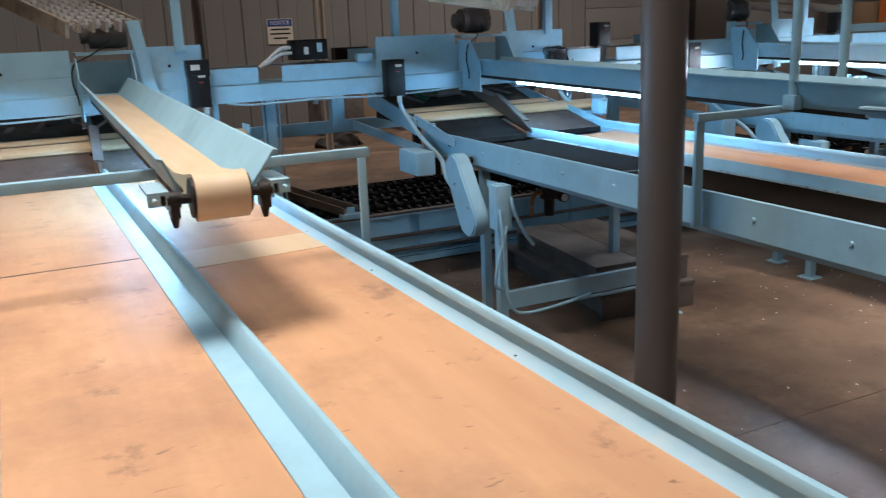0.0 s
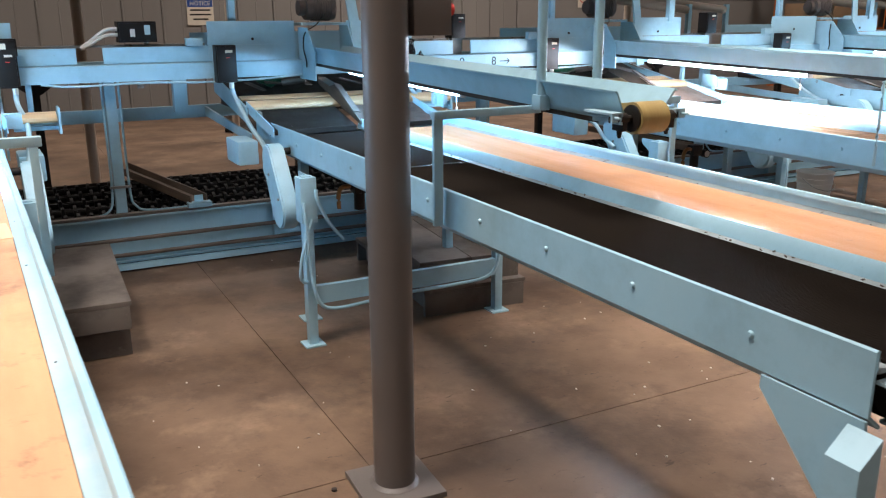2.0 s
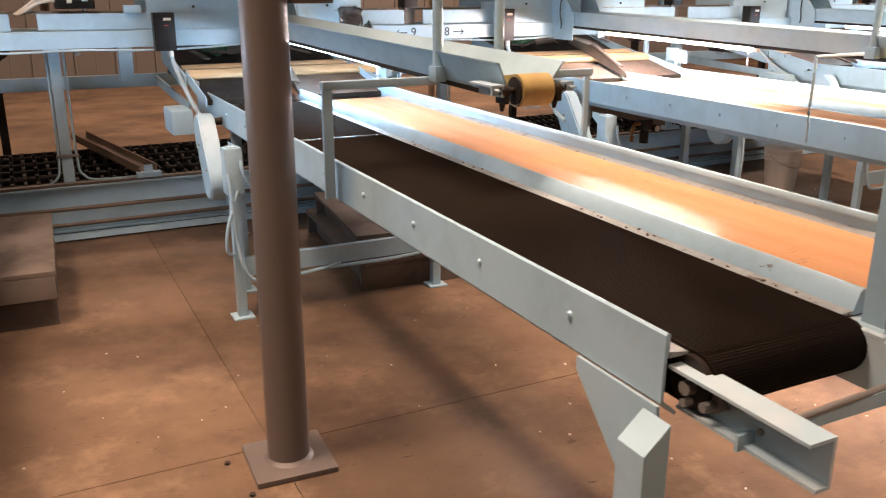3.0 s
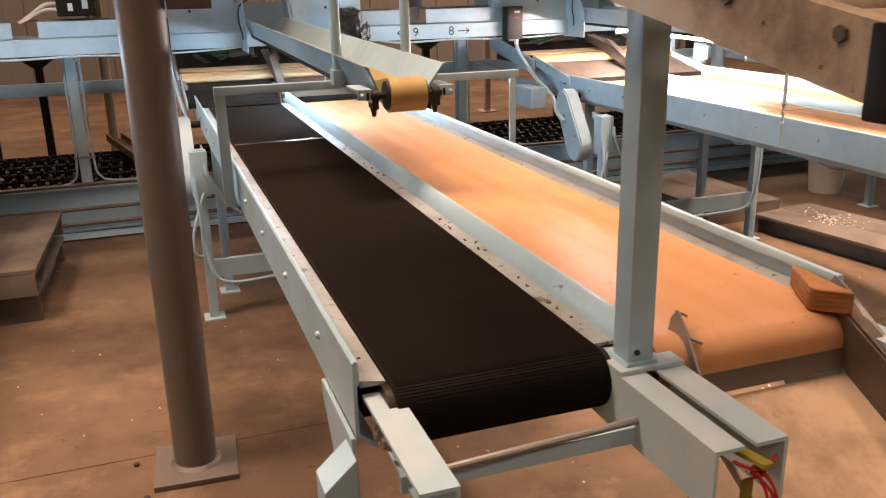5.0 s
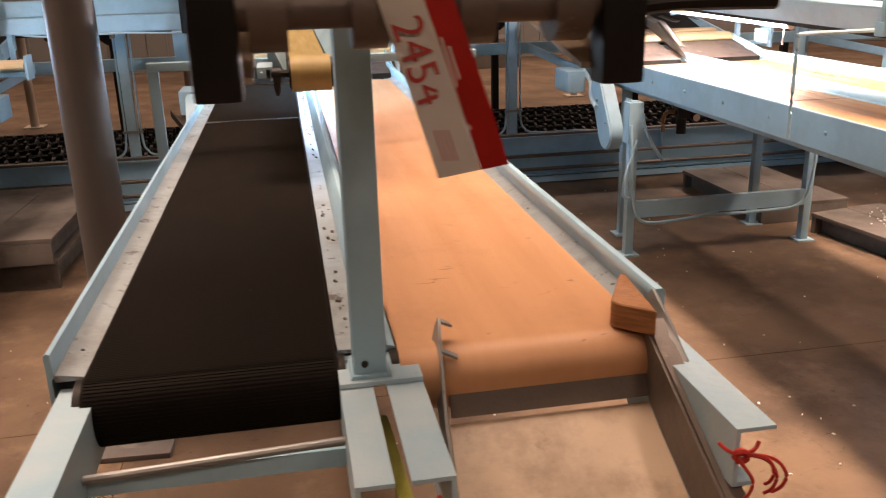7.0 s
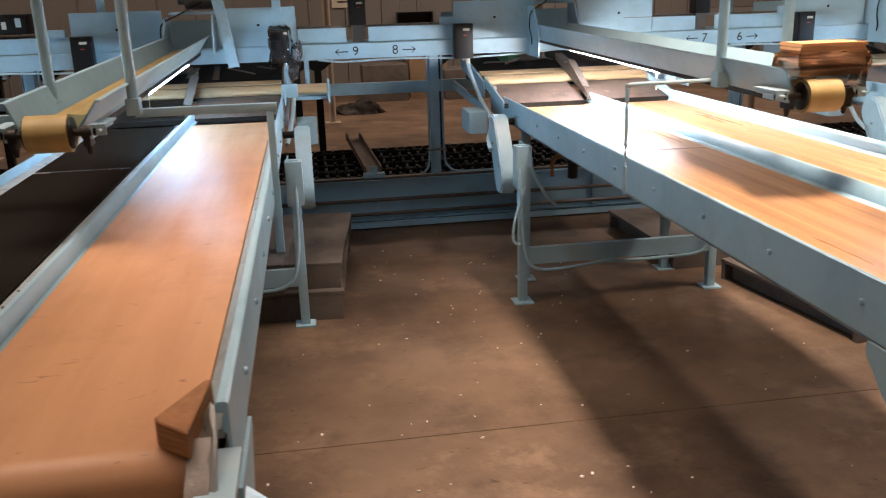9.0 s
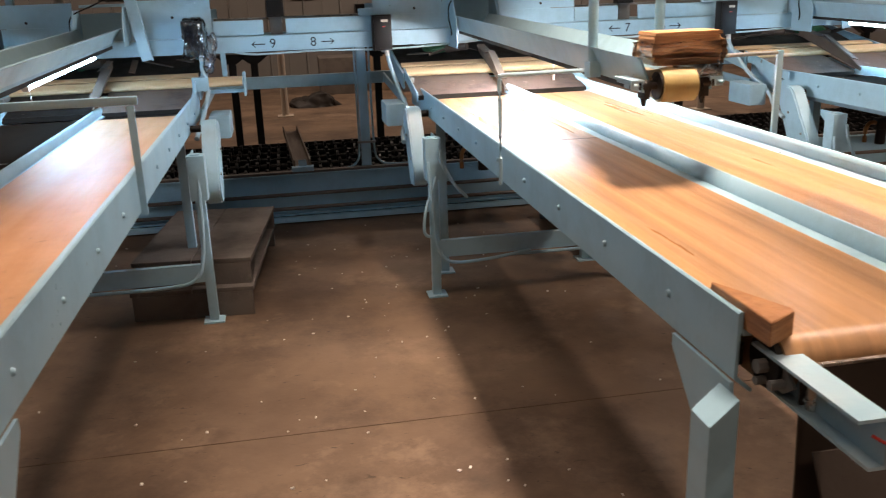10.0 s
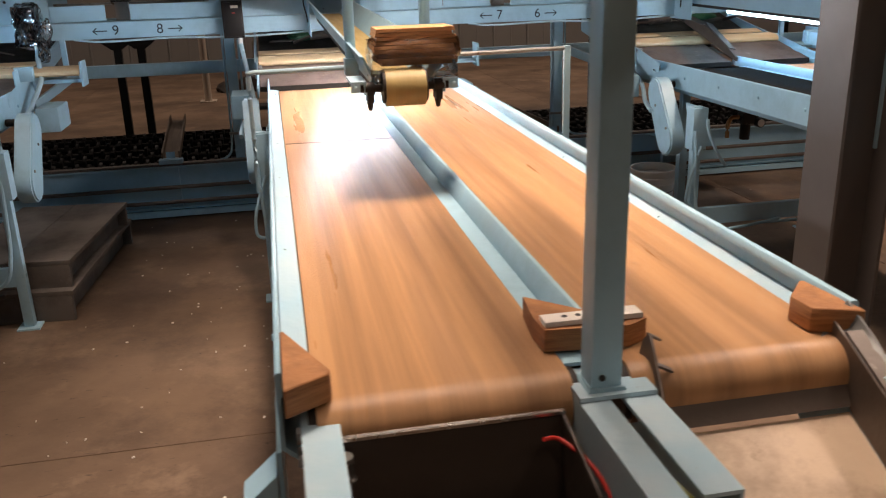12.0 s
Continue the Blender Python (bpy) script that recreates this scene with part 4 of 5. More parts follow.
# ---- building columns ----
pole = thing("pipe_column", "round grey-brown steel pipe column with a base plate", "column", (2.385, 2.05, 0))
part("shaft", cyl(B(), (0, 0, 0.02), (0, 0, CEIL - 0.18), 0.070, 40), POLE, pole)
part("base_plate", obox(B(), pose(0, 0, 0.010, 0, 0, -3), 0.27, 0.27, 0.020, 0.003), POLE, pole)
part("weld", cyl(B(), (0, 0, 0.0205), (0, 0, 0.032), 0.084, 32, 0.070), POLE, pole)
for x, y in ((2.19, 2.12), (2.22, 1.90)):
    solid("anchor_stub", cyl(B(), (0, 0, 0), (0, 0, 0.008), 0.010, 8), DARK, "rusted anchor stub in the floor", "anchor", "anchor stubs", at=(x, y, 0))
jb = thing("junction_box", "grey-brown junction box with a red button", "junction box", (2.458, 2.0, 1.50))
part("case", box(B(), 0, 0, 0, 0.125, 0.09, 0.13, 0.005), POLE, jb)
part("button", cyl(B(), (0.125, 0.045, 0.075), (0.15, 0.045, 0.075), 0.018, 12), RED, jb, "red push button")

col = thing("steel_column", "dark brown steel H column beside a sorting table", "column", (6.85, 2.12, 0))
bm = box(B(), -0.11, -0.10, 0.02, -0.098, 0.10, CEIL - 0.18)
box(bm, 0.098, -0.10, 0.02, 0.11, 0.10, CEIL - 0.18)
box(bm, -0.0975, -0.005, 0.02, 0.0975, 0.005, CEIL - 0.18)
part("shaft", bm, POLE, col)
part("base_plate", box(B(), -0.18, -0.18, 0, 0.18, 0.18, 0.02), POLE, col)

for x, y in ((2.05, 8.0), (6.4, 9.2), (4.0, 10.5), (0.3, 9.0), (9.0, 9.0), (13, 9)):
    p = thing("roof_post", "slim beige pipe post behind the gantry", "post", (x, y, 0), "roof posts")
    part("shaft", cyl(B(), (0, 0, 0.012), (0, 0, CEIL - 0.18), 0.045, 16), PIPE, p)
    part("base_plate", box(B(), -0.10, -0.10, 0, 0.10, 0.10, 0.012), PIPE, p)


# ---- step platforms ----
def platform(x0, y0, x1, y1, z0, h, label, at_tilt=0):
    p = thing("step_platform", label, "platform", ((x0 + x1) / 2, (y0 + y1) / 2, z0), "step platforms")
    w, d = (x1 - x0) / 2, (y1 - y0) / 2
    n = 2
    for k in range(n):
        part("deck_board", box(B(), -w + 2 * w * k / n + 0.002, -d, h - 0.022, -w + 2 * w * (k + 1) / n - 0.002, d, h, 0.003), BOARD, p)
    for y in (-d, d - 0.03):
        part("side_board", box(B(), -w + 0.01, y, 0, w - 0.01, y + 0.03, h - 0.023, 0.003), BOARD, p)
    for k in range(3):
        x = -w + 0.06 + (2 * w - 0.15) * k / 2
        part("bearer", box(B(), x, -d + 0.031, 0, x + 0.03, d - 0.031, h - 0.023, 0.003), BOARD, p)
    p.rotation_euler = (0, 0, radians(at_tilt))
    return p


platform(3.255, 3.47, 3.865, 4.68, 0.0, 0.15, "grey-brown wooden step platform flat on the floor", -4.5)
platform(3.275, 3.53, 3.870, 4.57, 0.15, 0.135, "grey-brown wooden step platform stacked on another", -6)
platform(1.10, 3.72, 1.79, 4.75, 0.0, 0.15, "grey-brown wooden step platform flat on the floor", -2)
platform(1.12, 3.66, 1.795, 4.80, 0.15, 0.135, "grey-brown wooden step platform stacked on another", -2)
platform(5.70, 3.80, 6.30, 4.78, 0.0, 0.12, "grey-brown wooden step platform under a table", 2)
platform(5.99, 2.63, 6.50, 3.63, 0.0, 0.12, "wooden step platform strewn with pale chips", 9.5)



# ---- chutes at the near ends ----
def end_chute(key):
    c = thing("end_chute", "stained tan sheet chute with bent brown steel sides", "chute", (X0[key], 0.06 if key == "C" else 0.0, 0), "end chutes")
    part("lip_plate", prism(B(), [(0.474, 0.934), (0.482, 0.930), (0.454, 0.874), (0.446, 0.877)], 0.578, 0.892, "x"), BROWN_STEEL, c)
    tray = B()
    prism(tray, [(0.448, 0.866), (0.446, 0.859), (-0.25, 0.520), (-0.25, 0.528)], 0.566, 0.892, "x")
    part("tray", tray, TRAY, c)
    # channel-shaped side with a crumpled sheet flap folded over its head
    bm = prism(B(), [(0.535, 0.955), (0.520, 0.998), (0.49, 0.985), (-0.05, 0.715), (-0.25, 0.615), (-0.25, 0.53), (0.445, 0.865)], 0.893, 0.897, "x")
    prism(bm, [(0.490, 0.985), (0.486, 0.989), (-0.25, 0.619), (-0.25, 0.614)], 0.8975, 0.926, "x")
    part("side_plate", bm, BROWN_STEEL, c)
    for k, (corners, mat) in enumerate((
            (((0.900, 0.545, 0.985), (0.862, 0.500, 0.968), (0.852, 0.470, 0.915), (0.872, 0.462, 0.885), (0.884, 0.470, 0.915), (0.898, 0.480, 0.950)), GALV),
            (((0.905, 0.545, 0.985), (0.925, 0.530, 1.022), (0.932, 0.520, 1.015), (0.936, 0.44, 0.962), (0.938, 0.34, 0.905), (0.906, 0.44, 0.955)), GALV))):
        bm = B()
        vs = [bm.verts.new(p) for p in corners]
        mid = bm.verts.new(sum((v.co for v in vs), Vector()) / len(vs) + Vector((0.006, -0.006, 0.006)))
        for a, b in zip(vs, vs[1:] + vs[:1]):
            bm.faces.new((a, b, mid))
        bmesh.ops.subdivide_edges(bm, edges=list(bm.edges), cuts=2, use_grid_fill=True)
        for v in bm.verts:
            v.co += 0.004 * noise.noise_vector(v.co * 60 + Vector((k, 0, 0)))
        bmesh.ops.solidify(bm, geom=bm.faces[:], thickness=0.0015)
        part("bent_flap", bm, mat, c, "torn and crumpled grey metal flap")
    bm = prism(B(), [(0.530, 0.950), (0.528, 0.996), (0.516, 1.010), (0.505, 1.004), (0.478, 0.984), (0.40, 0.890), (0.30, 0.800), (0.30, 0.785), (0.445, 0.862)], 0.560, 0.564, "x")
    for v in bm.verts:
        v.co.x += 0.012 * max(0.0, (v.co.z - 0.95) / 0.06)
    obox(bm, pose(0.583, 0.519, 1.002, 10, 30, 25), 0.022, 0.014, 0.004)
    obox(bm, pose(0.582, 0.475, 0.970, 0, 25, -10), 0.026, 0.012, 0.004)
    part("side_plate", bm, BROWN_STEEL if key == "C" else GALV, c)
    return c


for k in "ABCD":
    end_chute(k)

dp = thing("deflector_bin", "dark brown sheet bin hung below a belt end", "bin", (X0["C"], 0.055, 0.066))
part("front_sheet", prism(B(), [(0.448, 0.868), (0.452, 0.868), (0.420, 0.30), (0.416, 0.30)], 0.07, 0.41, "x"), BIN, dp)
part("edge_strip", box(B(), 0.065, 0.444, 0.868, 0.412, 0.454, 0.873), CHROME, dp)
part("side_sheet", prism(B(), [(0.448, 0.868), (0.10, 0.78), (0.16, 0.30), (0.42, 0.30)], 0.407, 0.412, "x"), BIN, dp)
part("inner_sheet", prism(B(), [(0.40, 0.74), (0.396, 0.74), (0.12, 0.25), (0.124, 0.25)], 0.07, 0.405, "x"), BIN, dp)
part("pin", cyl(cyl(B(), (0.085, 0.43, 0.80), (0.085, 0.43, 0.855), 0.014, 12), (0.085, 0.43, 0.815), (0.085, 0.43, 0.82), 0.017, 12), CHROME, dp)


def ribbon(x, y, z, key_seed, big=1.0):
    """Thin cord knotted to an arm, with loose loops and ends that hang from it."""
    rnd = random.Random(key_seed)
    bm = B()
    for k in range(4):
        w, d = rnd.uniform(0.02, 0.05) * big, rnd.uniform(0.03, 0.10) * big
        lean = rnd.uniform(-0.02, 0.03)
        sweep(bm, [(0, 0, 0), (w * 0.5 + lean, -0.012, -d * 0.1), (w + lean, -0.02, -d * 0.45), (w * 0.9 + lean, -0.018, -d * 0.8), (w * 0.6 + lean, -0.012, -d)], 0.0024, 6)
    sweep(bm, [(-0.03 * big, 0.01, 0.012), (-0.015, -0.004, 0.008), (0, -0.006, 0.002), (0.02, -0.006, 0.006), (0.045 * big, 0.004, 0.010)], 0.0026, 6)
    sweep(bm, [(-0.004, -0.004, -0.008), (0.007, -0.010, -0.004), (0.006, -0.010, 0.006), (-0.005, -0.008, 0.007), (-0.006, -0.006, -0.003)], 0.0045, 6)
    solid("ribbon", bm, RED, "thin red cord knotted to the end of an arm", "cord", "cords", at=(x, y, z))


ribbon(X0["B"] + 0.475, 0.185, 0.915, 3, 0.9)
ribbon(X0["B"] + W - 0.040, 0.212, 0.915, 5, 0.7)
ribbon(X0["C"] + 0.085, 0.302, 0.905, 8, 0.8)
ribbon(X0["C"] + 0.46, 0.244, 0.905, 13, 0.9)
cord = solid("cord", sweep(B(), [(0, 0, 0), (0.03, 0.01, -0.012), (0.06, -0.05, -0.03), (0.075, -0.13, -0.075), (0.09, -0.19, -0.10)], 0.0035), RED, "thin red cord hanging from a table arm", "cord", at=(X0["C"] + 0.365, 0.455, 0.925))


def wedge(x, y, z, pts, h, turn, label):
    bm = prism(B(), pts, 0, h, "z")
    bmesh.ops.bevel(bm, geom=list(bm.edges), offset=0.002, segments=1, affect="EDGES")
    o = solid("wood_wedge", bm, WOOD, label, "wood block", "wood wedges", at=(x, y, z))
    o.rotation_euler = (0, 0, radians(turn))
    return o


wedge(X0["B"] + W - 0.022, 0.508, 0.974, [(-0.026, -0.055), (-0.010, 0.112), (-0.020, 0.114), (-0.078, 0.002), (-0.074, -0.010)], 0.042, 0, "sawn orange-brown wood wedge at a belt edge")
wedge(X0["C"] + 0.012, 0.565, 0.974, [(0.0, -0.055), (-0.002, 0.148), (0.004, 0.150), (0.068, -0.004), (0.064, -0.018)], 0.045, 0, "sawn wood wedge fixed to the side rail")
wedge(X0["C"] + W - 0.022, 0.568, 0.974, [(0.012, -0.01), (-0.004, 0.135), (-0.012, 0.138), (-0.07, 0.075), (-0.066, 0.02)], 0.042, 0, "sawn wood wedge at the end of the rail")
mw = thing("wood_stop", "brown wood stop with a white strip astride the middle rail", "wood block", (X0["C"] + 0.505, 0.66, 1.012))
bm = prism(B(), [(-0.085, -0.035), (-0.088, 0.015), (-0.078, 0.11), (0.0, 0.03), (0.085, 0.02), (0.088, -0.03), (0.05, -0.05)], -0.038, 0.0, "z")
part("block", bm, WOOD, mw)
part("strip", box(B(), -0.082, -0.030, 0.001, 0.082, 0.004, 0.010, 0.002), WHITE, mw, "white painted strip with two holes")
for x in (-0.045, -0.022):
    part("hole", cyl(B(), (x, -0.012, 0.0095), (x, -0.012, 0.0106), 0.005, 8), BLACK, mw)

wb = thing("wrapped_block", "stack of brown boards wrapped in clear film", "wood block", (X0["C"] + 0.400, 1.71, 1.336))
for k in range(9):
    rnd = random.Random(k)
    a, b_ = rnd.uniform(-0.006, 0.006), rnd.uniform(-0.006, 0.006)
    w = 0.088 + 0.018 * math.sin(math.pi * (k + 1) / 11)
    part("board", prism(B(), [(-w + a, 0), (-w + a + 0.003, 0.0092), (w + b_, 0.0095), (w + b_ + 0.002, 0.0)], -0.056 + a, 0.056 + b_), BUNDLE, wb).location = (0, 0, 0.0105 * k - 0.02)
bm = box(B(), -0.112, -0.068, -0.055, 0.112, 0.068, 0.045)
bmesh.ops.subdivide_edges(bm, edges=list(bm.edges), cuts=13, use_grid_fill=True)
for v in bm.verts:
    v.co += 0.012 * noise.noise_vector(v.co * 22) + 0.005 * noise.noise_vector(v.co * 70)
part("film", bm, FILM, wb, "shiny clear wrapping film")


# ---- steel chute held over the second table's near end ----
def roller_chute(key, dx=0.0, dy=0.0, dz=0.0):
    c = thing("roller_chute", "brown steel roller chute with black rubber ends", "chute", (X0[key] + 0.332 + dx, -0.09 + dy, 1.443 + dz), "roller chutes")
    rise = math.atan2(0.074, 0.40)
    L = 1.5

    def tilt(bm):
        for v in bm.verts:
            v.co.z += v.co.y * math.tan(rise)
        return bm
    for s, x in ((1, 0.0), (-1, 0.27)):
        sd = part("side_channel", tilt(prism(B(), [(x, 0.004), (x, 0.074), (x + s * 0.026, 0.074), (x + s * 0.026, 0.070), (x + s * 0.004, 0.070), (x + s * 0.004, 0.008), (x + s * 0.022, 0.008), (x + s * 0.022, 0.004)], 0.012, L)), MESH, c)
        part("rubber_end", box(B(), x - 0.015, -0.012, -0.003, x + 0.016, 0.014, 0.078, 0.004), BLACK, sd, "black rubber end cap")
        for k in range(9):
            y = 0.06 + 0.16 * k
            z = 0.055 + y * math.tan(rise)
            part("bolt", cyl(B(), (x - s * 0.004, y, z), (x, y, z), 0.008, 6), MOTOR, sd)
    for k in range(22):
        y = 0.05 + 0.066 * k
        z = 0.045 + y * math.tan(rise)
        part("roller", cyl(B(), (0.012, y, z), (0.258, y, z), 0.017, 12), MESH, c)
    part("end_bar", cyl(B(), (-0.004, 0.004, 0.052), (0.274, 0.004, 0.052), 0.012, 12), MOTOR, c)
    for x in (0.035, 0.10, 0.17, 0.235):
        part("skate_wheel", cyl(cyl(B(), (x - 0.012, 0.008, 0.050), (x + 0.012, 0.008, 0.050), 0.024, 16), (x - 0.016, 0.008, 0.050), (x + 0.016, 0.008, 0.050), 0.009, 10), BROWN_STEEL, c)
    part("handle_rod", sweep(B(), [(0.27, 0.01, 0.045), (0.31, 0.0, 0.05), (0.38, -0.01, 0.05)], 0.007), BLACK, c)
    return c


roller_chute("B")
roller_chute("C", 0.05, 0.16, 0.115)


def tag():
    t = thing("paper_tag", "white and red paper tag hanging from a roller chute", "tag", (3.053, -0.106, 1.515))
    n = 10
    bm, bm2 = B(), B()

    def sheet(bm, a, b, off):
        rows = []
        for k in range(n + 1):
            v = k / n
            cx, z, y = 0.040 * v, -0.130 * v, off - 0.006 * math.sin(v * 2.6)
            rows.append((bm.verts.new((cx + a, y - 0.004 * a * 20 * v, z + a * 0.16 * v)), bm.verts.new((cx + b, y - 0.004 * b * 20 * v, z + b * 0.16 * v))))
        for p, q in zip(rows, rows[1:]):
            bm.faces.new((p[0], p[1], q[1], q[0]))
        r = bmesh.ops.solidify(bm, geom=bm.faces[:], thickness=0.0004)
        return bm
    part("sheet", sheet(bm, -0.006, 0.023, 0), WHITE, t)
    part("red_band", sheet(bm2, 0.0232, 0.042, 0), RED, t)
    letters("2454", 0.029, material("tag_print", (0.45, 0.05, 0.04), 0.6), "number", t, Matrix.Translation((0.022, -0.0062, -0.053)) @ Matrix.Rotation(radians(90), 4, "X") @ Matrix.Rotation(radians(-73), 4, "Z"), 0.0003)
    for k in range(4):
        part("small_print", obox(B(), Matrix.Translation((0.0345 + 0.0030 * k, -0.0060, -0.108)) @ Matrix.Rotation(radians(-17), 4, "Y"), 0.0012, 0.0004, 0.022), material("faded_print", (0.6, 0.3, 0.27), 0.6) if k == 0 else bpy.data.materials["faded_print"], t)
    for k in range(3):
        part("small_print", obox(B(), Matrix.Translation((0.049 + 0.0034 * k - 0.006, -0.0068, -0.068)) @ Matrix.Rotation(radians(-17), 4, "Y"), 0.0012, 0.0004, 0.075 - 0.012 * k), WHITE, t)


tag()


# ---- upper mesh chutes that drop onto the gantry ----
def mesh_chute(x, y, z, turn, slope, L=2.6, w=0.34):
    c = thing("mesh_chute", "sloping perforated steel chute above the gantry", "chute", (x, y, z), "mesh chutes")
    for s in (-1, 1):
        part("side_channel", prism(B(), [(s * w / 2, -0.03), (s * w / 2, 0.05), (s * w / 2 + s * 0.02, 0.05), (s * w / 2 + s * 0.02, -0.03)], 0, L), MESH, c)
    bm = B()
    for i in range(34):
        yy = 0.03 + i * 0.075
        cyl(bm, (-w / 2 + 0.004, yy, 0.03), (w / 2 - 0.004, yy, 0.03), 0.006, 6)
        for j in range(6):
            xx = -w / 2 + 0.04 + j * (w - 0.08) / 5
            cyl(bm, (xx - 0.012, yy, 0.03), (xx + 0.012, yy, 0.03), 0.024, 8)
    tagged(part("wheel_bed", bm, WHEEL, c, "rows of bright skate wheels"), kind="stuff")
    for k in range(5):
        part("end_tine", box(B(), -w / 2 + 0.03 + k * 0.07, -0.03, 0.0, -w / 2 + 0.045 + k * 0.07, 0.04, 0.05), PIPE, c)
    c.rotation_euler = (radians(slope), 0, radians(turn))
    return c


mesh_chute(1.00, 4.62, 1.615, 22, 14, w=0.36)
mesh_chute(3.02, 3.95, 1.66, 38, 9)
for i, (a, b) in enumerate((((6.9, 5.6, 1.58), (4.2, 7.6, 2.05)), ((7.35, 5.6, 1.58), (4.65, 7.6, 2.05)), ((9.4, 5.6, 1.60), (6.9, 7.6, 2.05)), ((9.8, 5.6, 1.60), (7.3, 7.6, 2.05)))):
    o = thing("guide_pipe", "sloping beige guide pipe above the gantry", "pipe", a, "guide pipes")
    d = Vector(b) - Vector(a)
    part("pipe", cyl(B(), (0, 0, 0), d, 0.035, 14), PIPE, o)
    part("stand", box(B(), -0.02, -0.02, -0.42, 0.02, 0.02, 0.05, 0.003), BLUE, o)

# ---- signs, buckets, wall things ----
sg = thing("notice_sign", "cream wall notice with a blue heading", "sign", (4.40, 13.97, 1.60))
part("board", box(B(), -0.21, 0.0, -0.20, 0.21, 0.008, 0.20), SIGN_CREAM, sg)
part("heading", box(B(), -0.20, -0.003, 0.08, 0.20, -0.0005, 0.19), SIGN_BLUE, sg)
letters("NOTICE", 0.088, WHITE, "heading_text", sg, pose(0, -0.004, 0.133, 90, 0, 0))
for k, w in enumerate((0.16, 0.17, 0.12)):
    part("text_line", box(B(), -w, -0.002, 0.02 - 0.07 * k, w, -0.0005, 0.045 - 0.07 * k), DARK, sg)
s2 = thing("warning_sign", "small white wall sign with a red ring", "sign", (11.95, 13.97, 1.80))
part("board", box(B(), -0.12, 0, -0.14, 0.12, 0.008, 0.14), SIGN_CREAM, s2)
bm = B()
for k in range(20):
    a = 2 * math.pi * k / 20
    obox(bm, Matrix.Translation((0.07 * math.cos(a), -0.002, 0.03 + 0.07 * math.sin(a))) @ Matrix.Rotation(-a, 4, "Y"), 0.018, 0.002, 0.026)
part("ring", bm, RED, s2)
fc = thing("extinguisher_cabinet", "dark wall recess with a red fire extinguisher", "cabinet", (5.55, 13.80, 0.95))
part("frame", box(box(box(box(box(B(), -0.30, 0.17, -0.3, 0.30, 0.18, 0.35), -0.30, 0, -0.3, -0.28, 0.169, 0.35), 0.28, 0, -0.3, 0.30, 0.169, 0.35), -0.279, 0, 0.33, 0.279, 0.169, 0.35), -0.279, 0, -0.3, 0.279, 0.169, -0.28), BLACK, fc)
part("bottle", cyl(cyl(B(), (0.16, 0.08, -0.279), (0.16, 0.08, 0.10), 0.06, 14), (0.16, 0.08, 0.10), (0.16, 0.08, 0.18), 0.025, 10), RED, fc, "red extinguisher bottle")


def bucket(x, y, label):
    b = thing("bucket", label, "bucket", (x, y, 0))
    bm = B()
    prof = [(0.115, 0.0), (0.138, 0.31), (0.146, 0.31), (0.146, 0.325), (0.134, 0.325), (0.110, 0.012)]
    rings = [[bm.verts.new((r * math.cos(a), r * math.sin(a), z)) for a in [2 * math.pi * k / 28 for k in range(28)]] for r, z in prof]
    for p, q in zip(rings, rings[1:]):
        for k in range(28):
            bm.faces.new((p[k], p[(k + 1) % 28], q[(k + 1) % 28], q[k]))
    bm.faces.new(rings[0][::-1]), bm.faces.new(rings[-1])
    part("pail", bm, WHITE, b)
    for z in (0.23, 0.27):
        r = 0.115 + 0.023 * z / 0.31
        part("rib", cyl(B(), (0, 0, z), (0, 0, z + 0.008), r + 0.006, 28), WHITE, b)
    part("handle", sweep(B(), [(-0.146, 0, 0.28), (-0.12, -0.10, 0.22), (0, -0.148, 0.19), (0.12, -0.10, 0.22), (0.146, 0, 0.28)], 0.003, 6), GALV, b)


bucket(7.10, 4.25, "dirty white plastic bucket on the floor")
rk = thing("pallet_rack", "orange steel storage rack with boxes near the wall", "rack", (17.6, 12.6, 0))
for x in (-1.2, 1.2):
    for y in (-0.45, 0.45):
        part("upright", box(B(), x - 0.05, y - 0.05, 0, x + 0.05, y + 0.05, 3.6), RACK, rk)
for z in (1.1, 2.3):
    for y in (-0.45, 0.45):
        part("rack_beam", box(B(), -1.149, y - 0.03, z, 1.149, y + 0.03, z + 0.12), RACK, rk)
for i in range(3):
    solid("carton", box(B(), -0.35, -0.3, 0, 0.35, 0.3, 0.5, 0.01), CARD, "brown cardboard carton on an orange rack", "carton", "cartons", at=(16.8 + 0.8 * i, 12.6, 1.225))
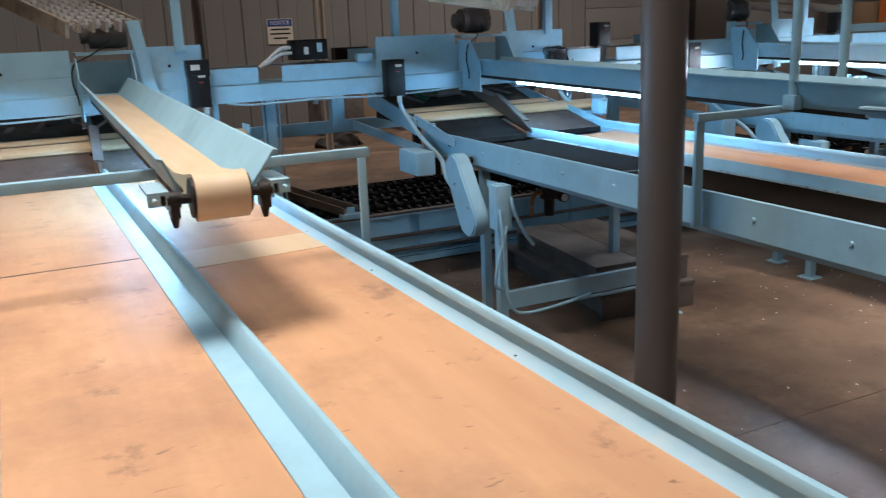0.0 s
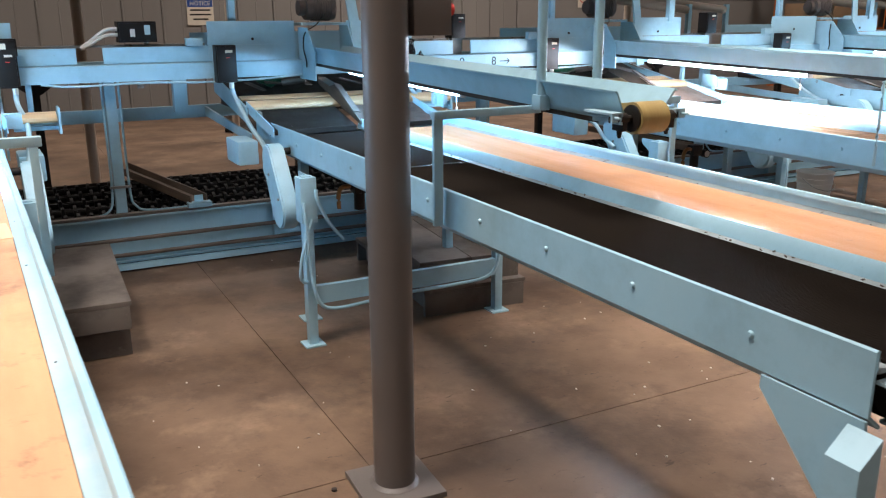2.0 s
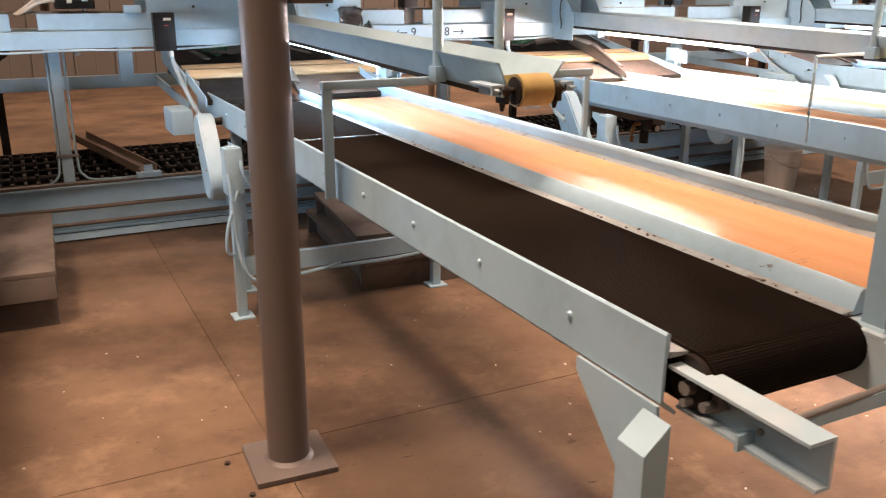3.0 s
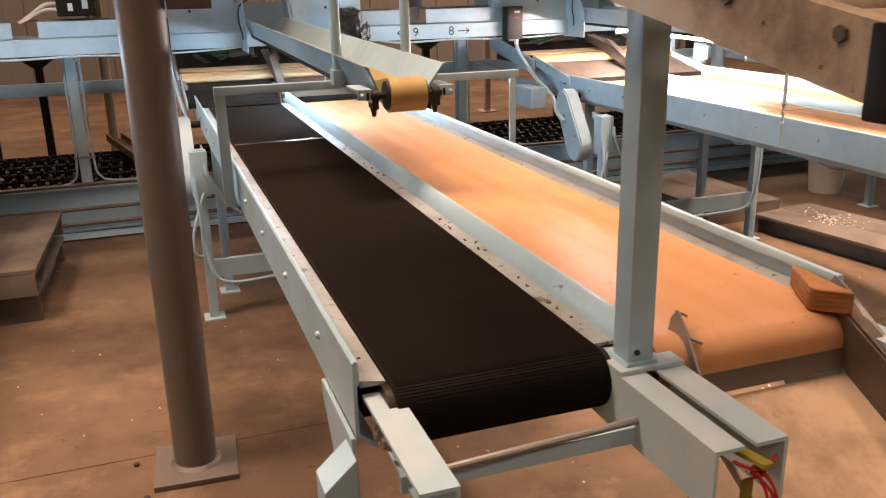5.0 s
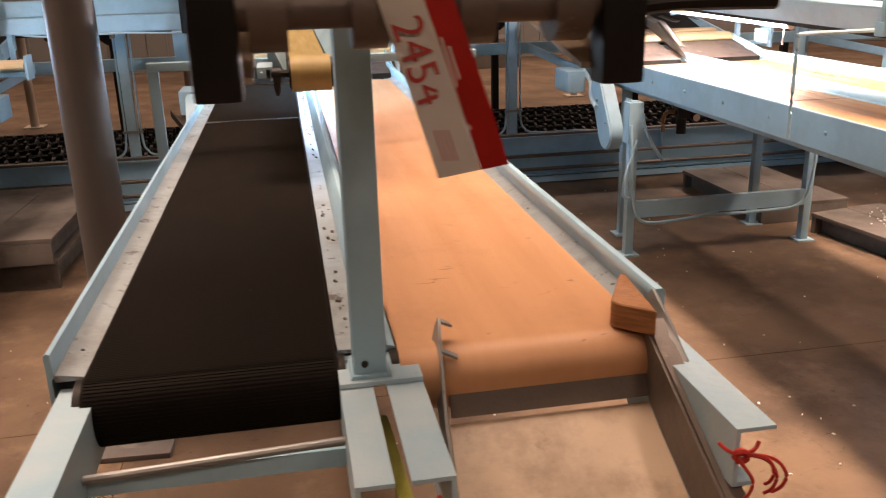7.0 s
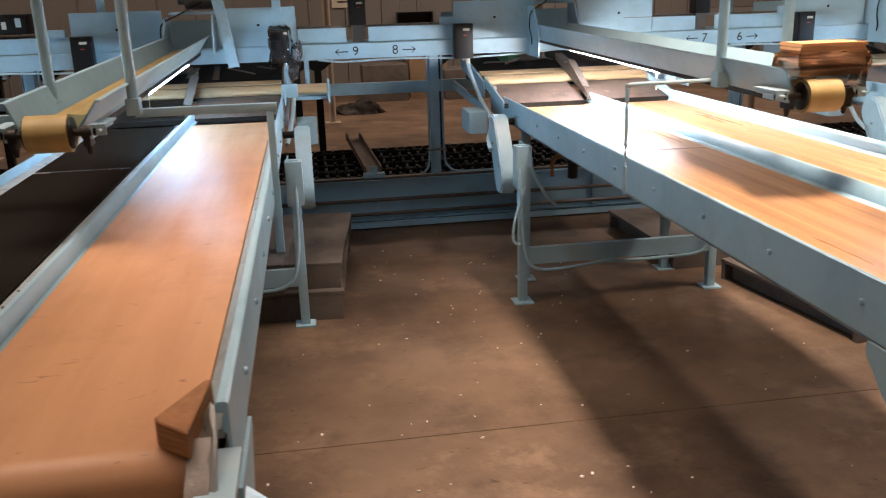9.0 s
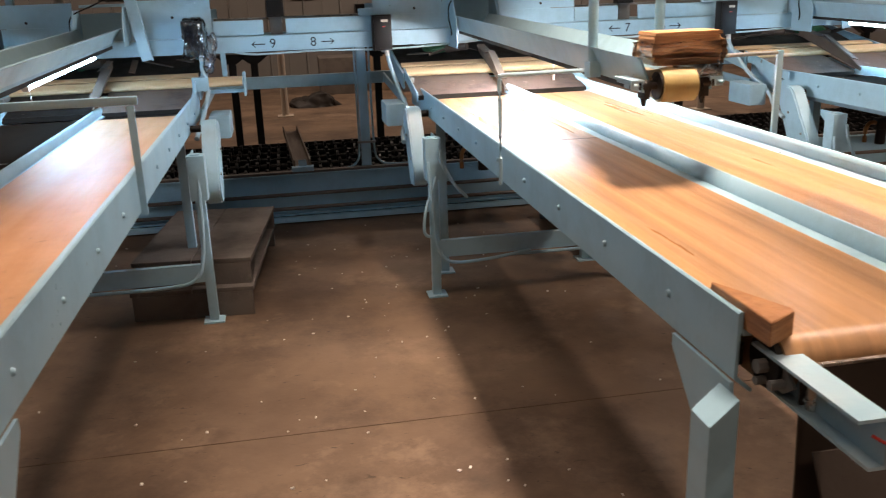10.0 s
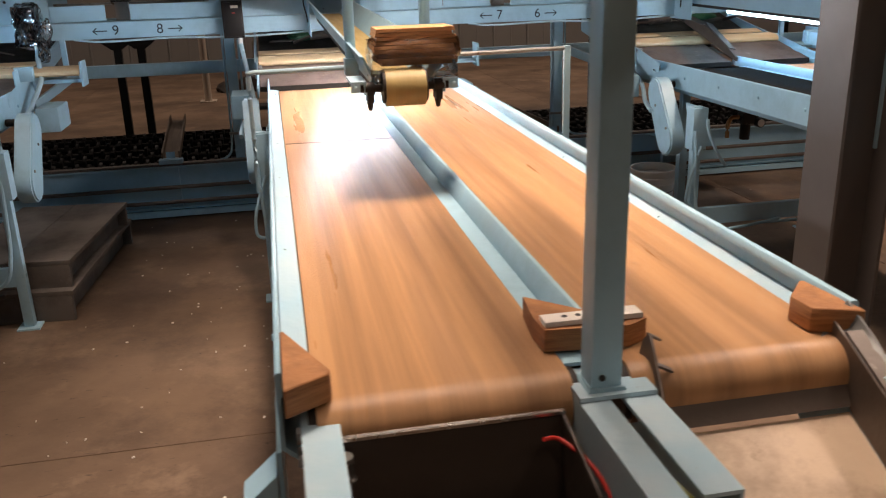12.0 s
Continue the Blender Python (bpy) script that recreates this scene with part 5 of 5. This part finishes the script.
for i, (x, y, w, h) in enumerate(((4.9, 12.9, 0.35, 0.55), (5.6, 13.1, 0.3, 0.7), (6.2, 12.8, 0.4, 0.45))):
    solid("carton", box(B(), -w, -w, 0, w, w, h, 0.01), BOARD if i != 1 else CARD, "dull brown carton on the floor by the wall", "carton", "cartons", at=(x, y, 0))

bm = B()
bmesh.ops.create_icosphere(bm, subdivisions=4, radius=1, matrix=Matrix.Diagonal((0.34, 0.26, 0.17, 1)))
for v in bm.verts:
    v.co += 0.09 * noise.noise_vector(v.co * 4.5) + 0.03 * noise.noise_vector(v.co * 13)
    v.co.z = max(v.co.z, 0.0)
solid("cloth_heap", bm, DARK, "dark crumpled cloth heap on the floor by the wall", "cloth", at=(4.40, 11.4, 0.0))

# ---- chips on the floor ----
rnd = random.Random(4)
verts, faces = [], []
for k in range(230):
    x, y = rnd.uniform(0.5, 9.0), rnd.uniform(0.2, 5.0)
    if k > 140:
        x, y = rnd.gauss(4.35, 0.5), rnd.uniform(1.2, 4.6)
    s, a = rnd.uniform(0.002, 0.006), rnd.uniform(0, 6.28)
    e = rnd.uniform(0.4, 0.9)
    i = len(verts)
    for kx, ky in ((-1, -e), (1, -e), (1.2, e), (-0.8, e)):
        u, v = kx * s, ky * s
        for z in (0.0005, rnd.uniform(0.002, 0.005)):
            verts.append((x + u * math.cos(a) - v * math.sin(a), y + u * math.sin(a) + v * math.cos(a), z))
    faces += [(i + 1, i + 3, i + 5, i + 7), (i, i + 2, i + 3, i + 1), (i + 2, i + 4, i + 5, i + 3), (i + 4, i + 6, i + 7, i + 5), (i + 6, i, i + 1, i + 7)]
me = bpy.data.meshes.new("floor_chips")
me.from_pydata(verts, [], faces)
me.materials.append(WHITE)
tagged(new("floor_chips", me), "pale chips and crumbs scattered over the concrete floor", "debris", kind="stuff")

bm = B()
rnd = random.Random(9)
for k in range(70):
    obox(bm, pose(6.24 + rnd.gauss(0, 0.07), 3.30 + rnd.gauss(0, 0.12), 0.1225, 0, 0, rnd.uniform(0, 180)), rnd.uniform(0.006, 0.016), rnd.uniform(0.004, 0.01), 0.004)
tagged(link("platform_crumbs", bm, WHITE), "pale chips and crumbs strewn on a wooden platform", "debris", kind="stuff")
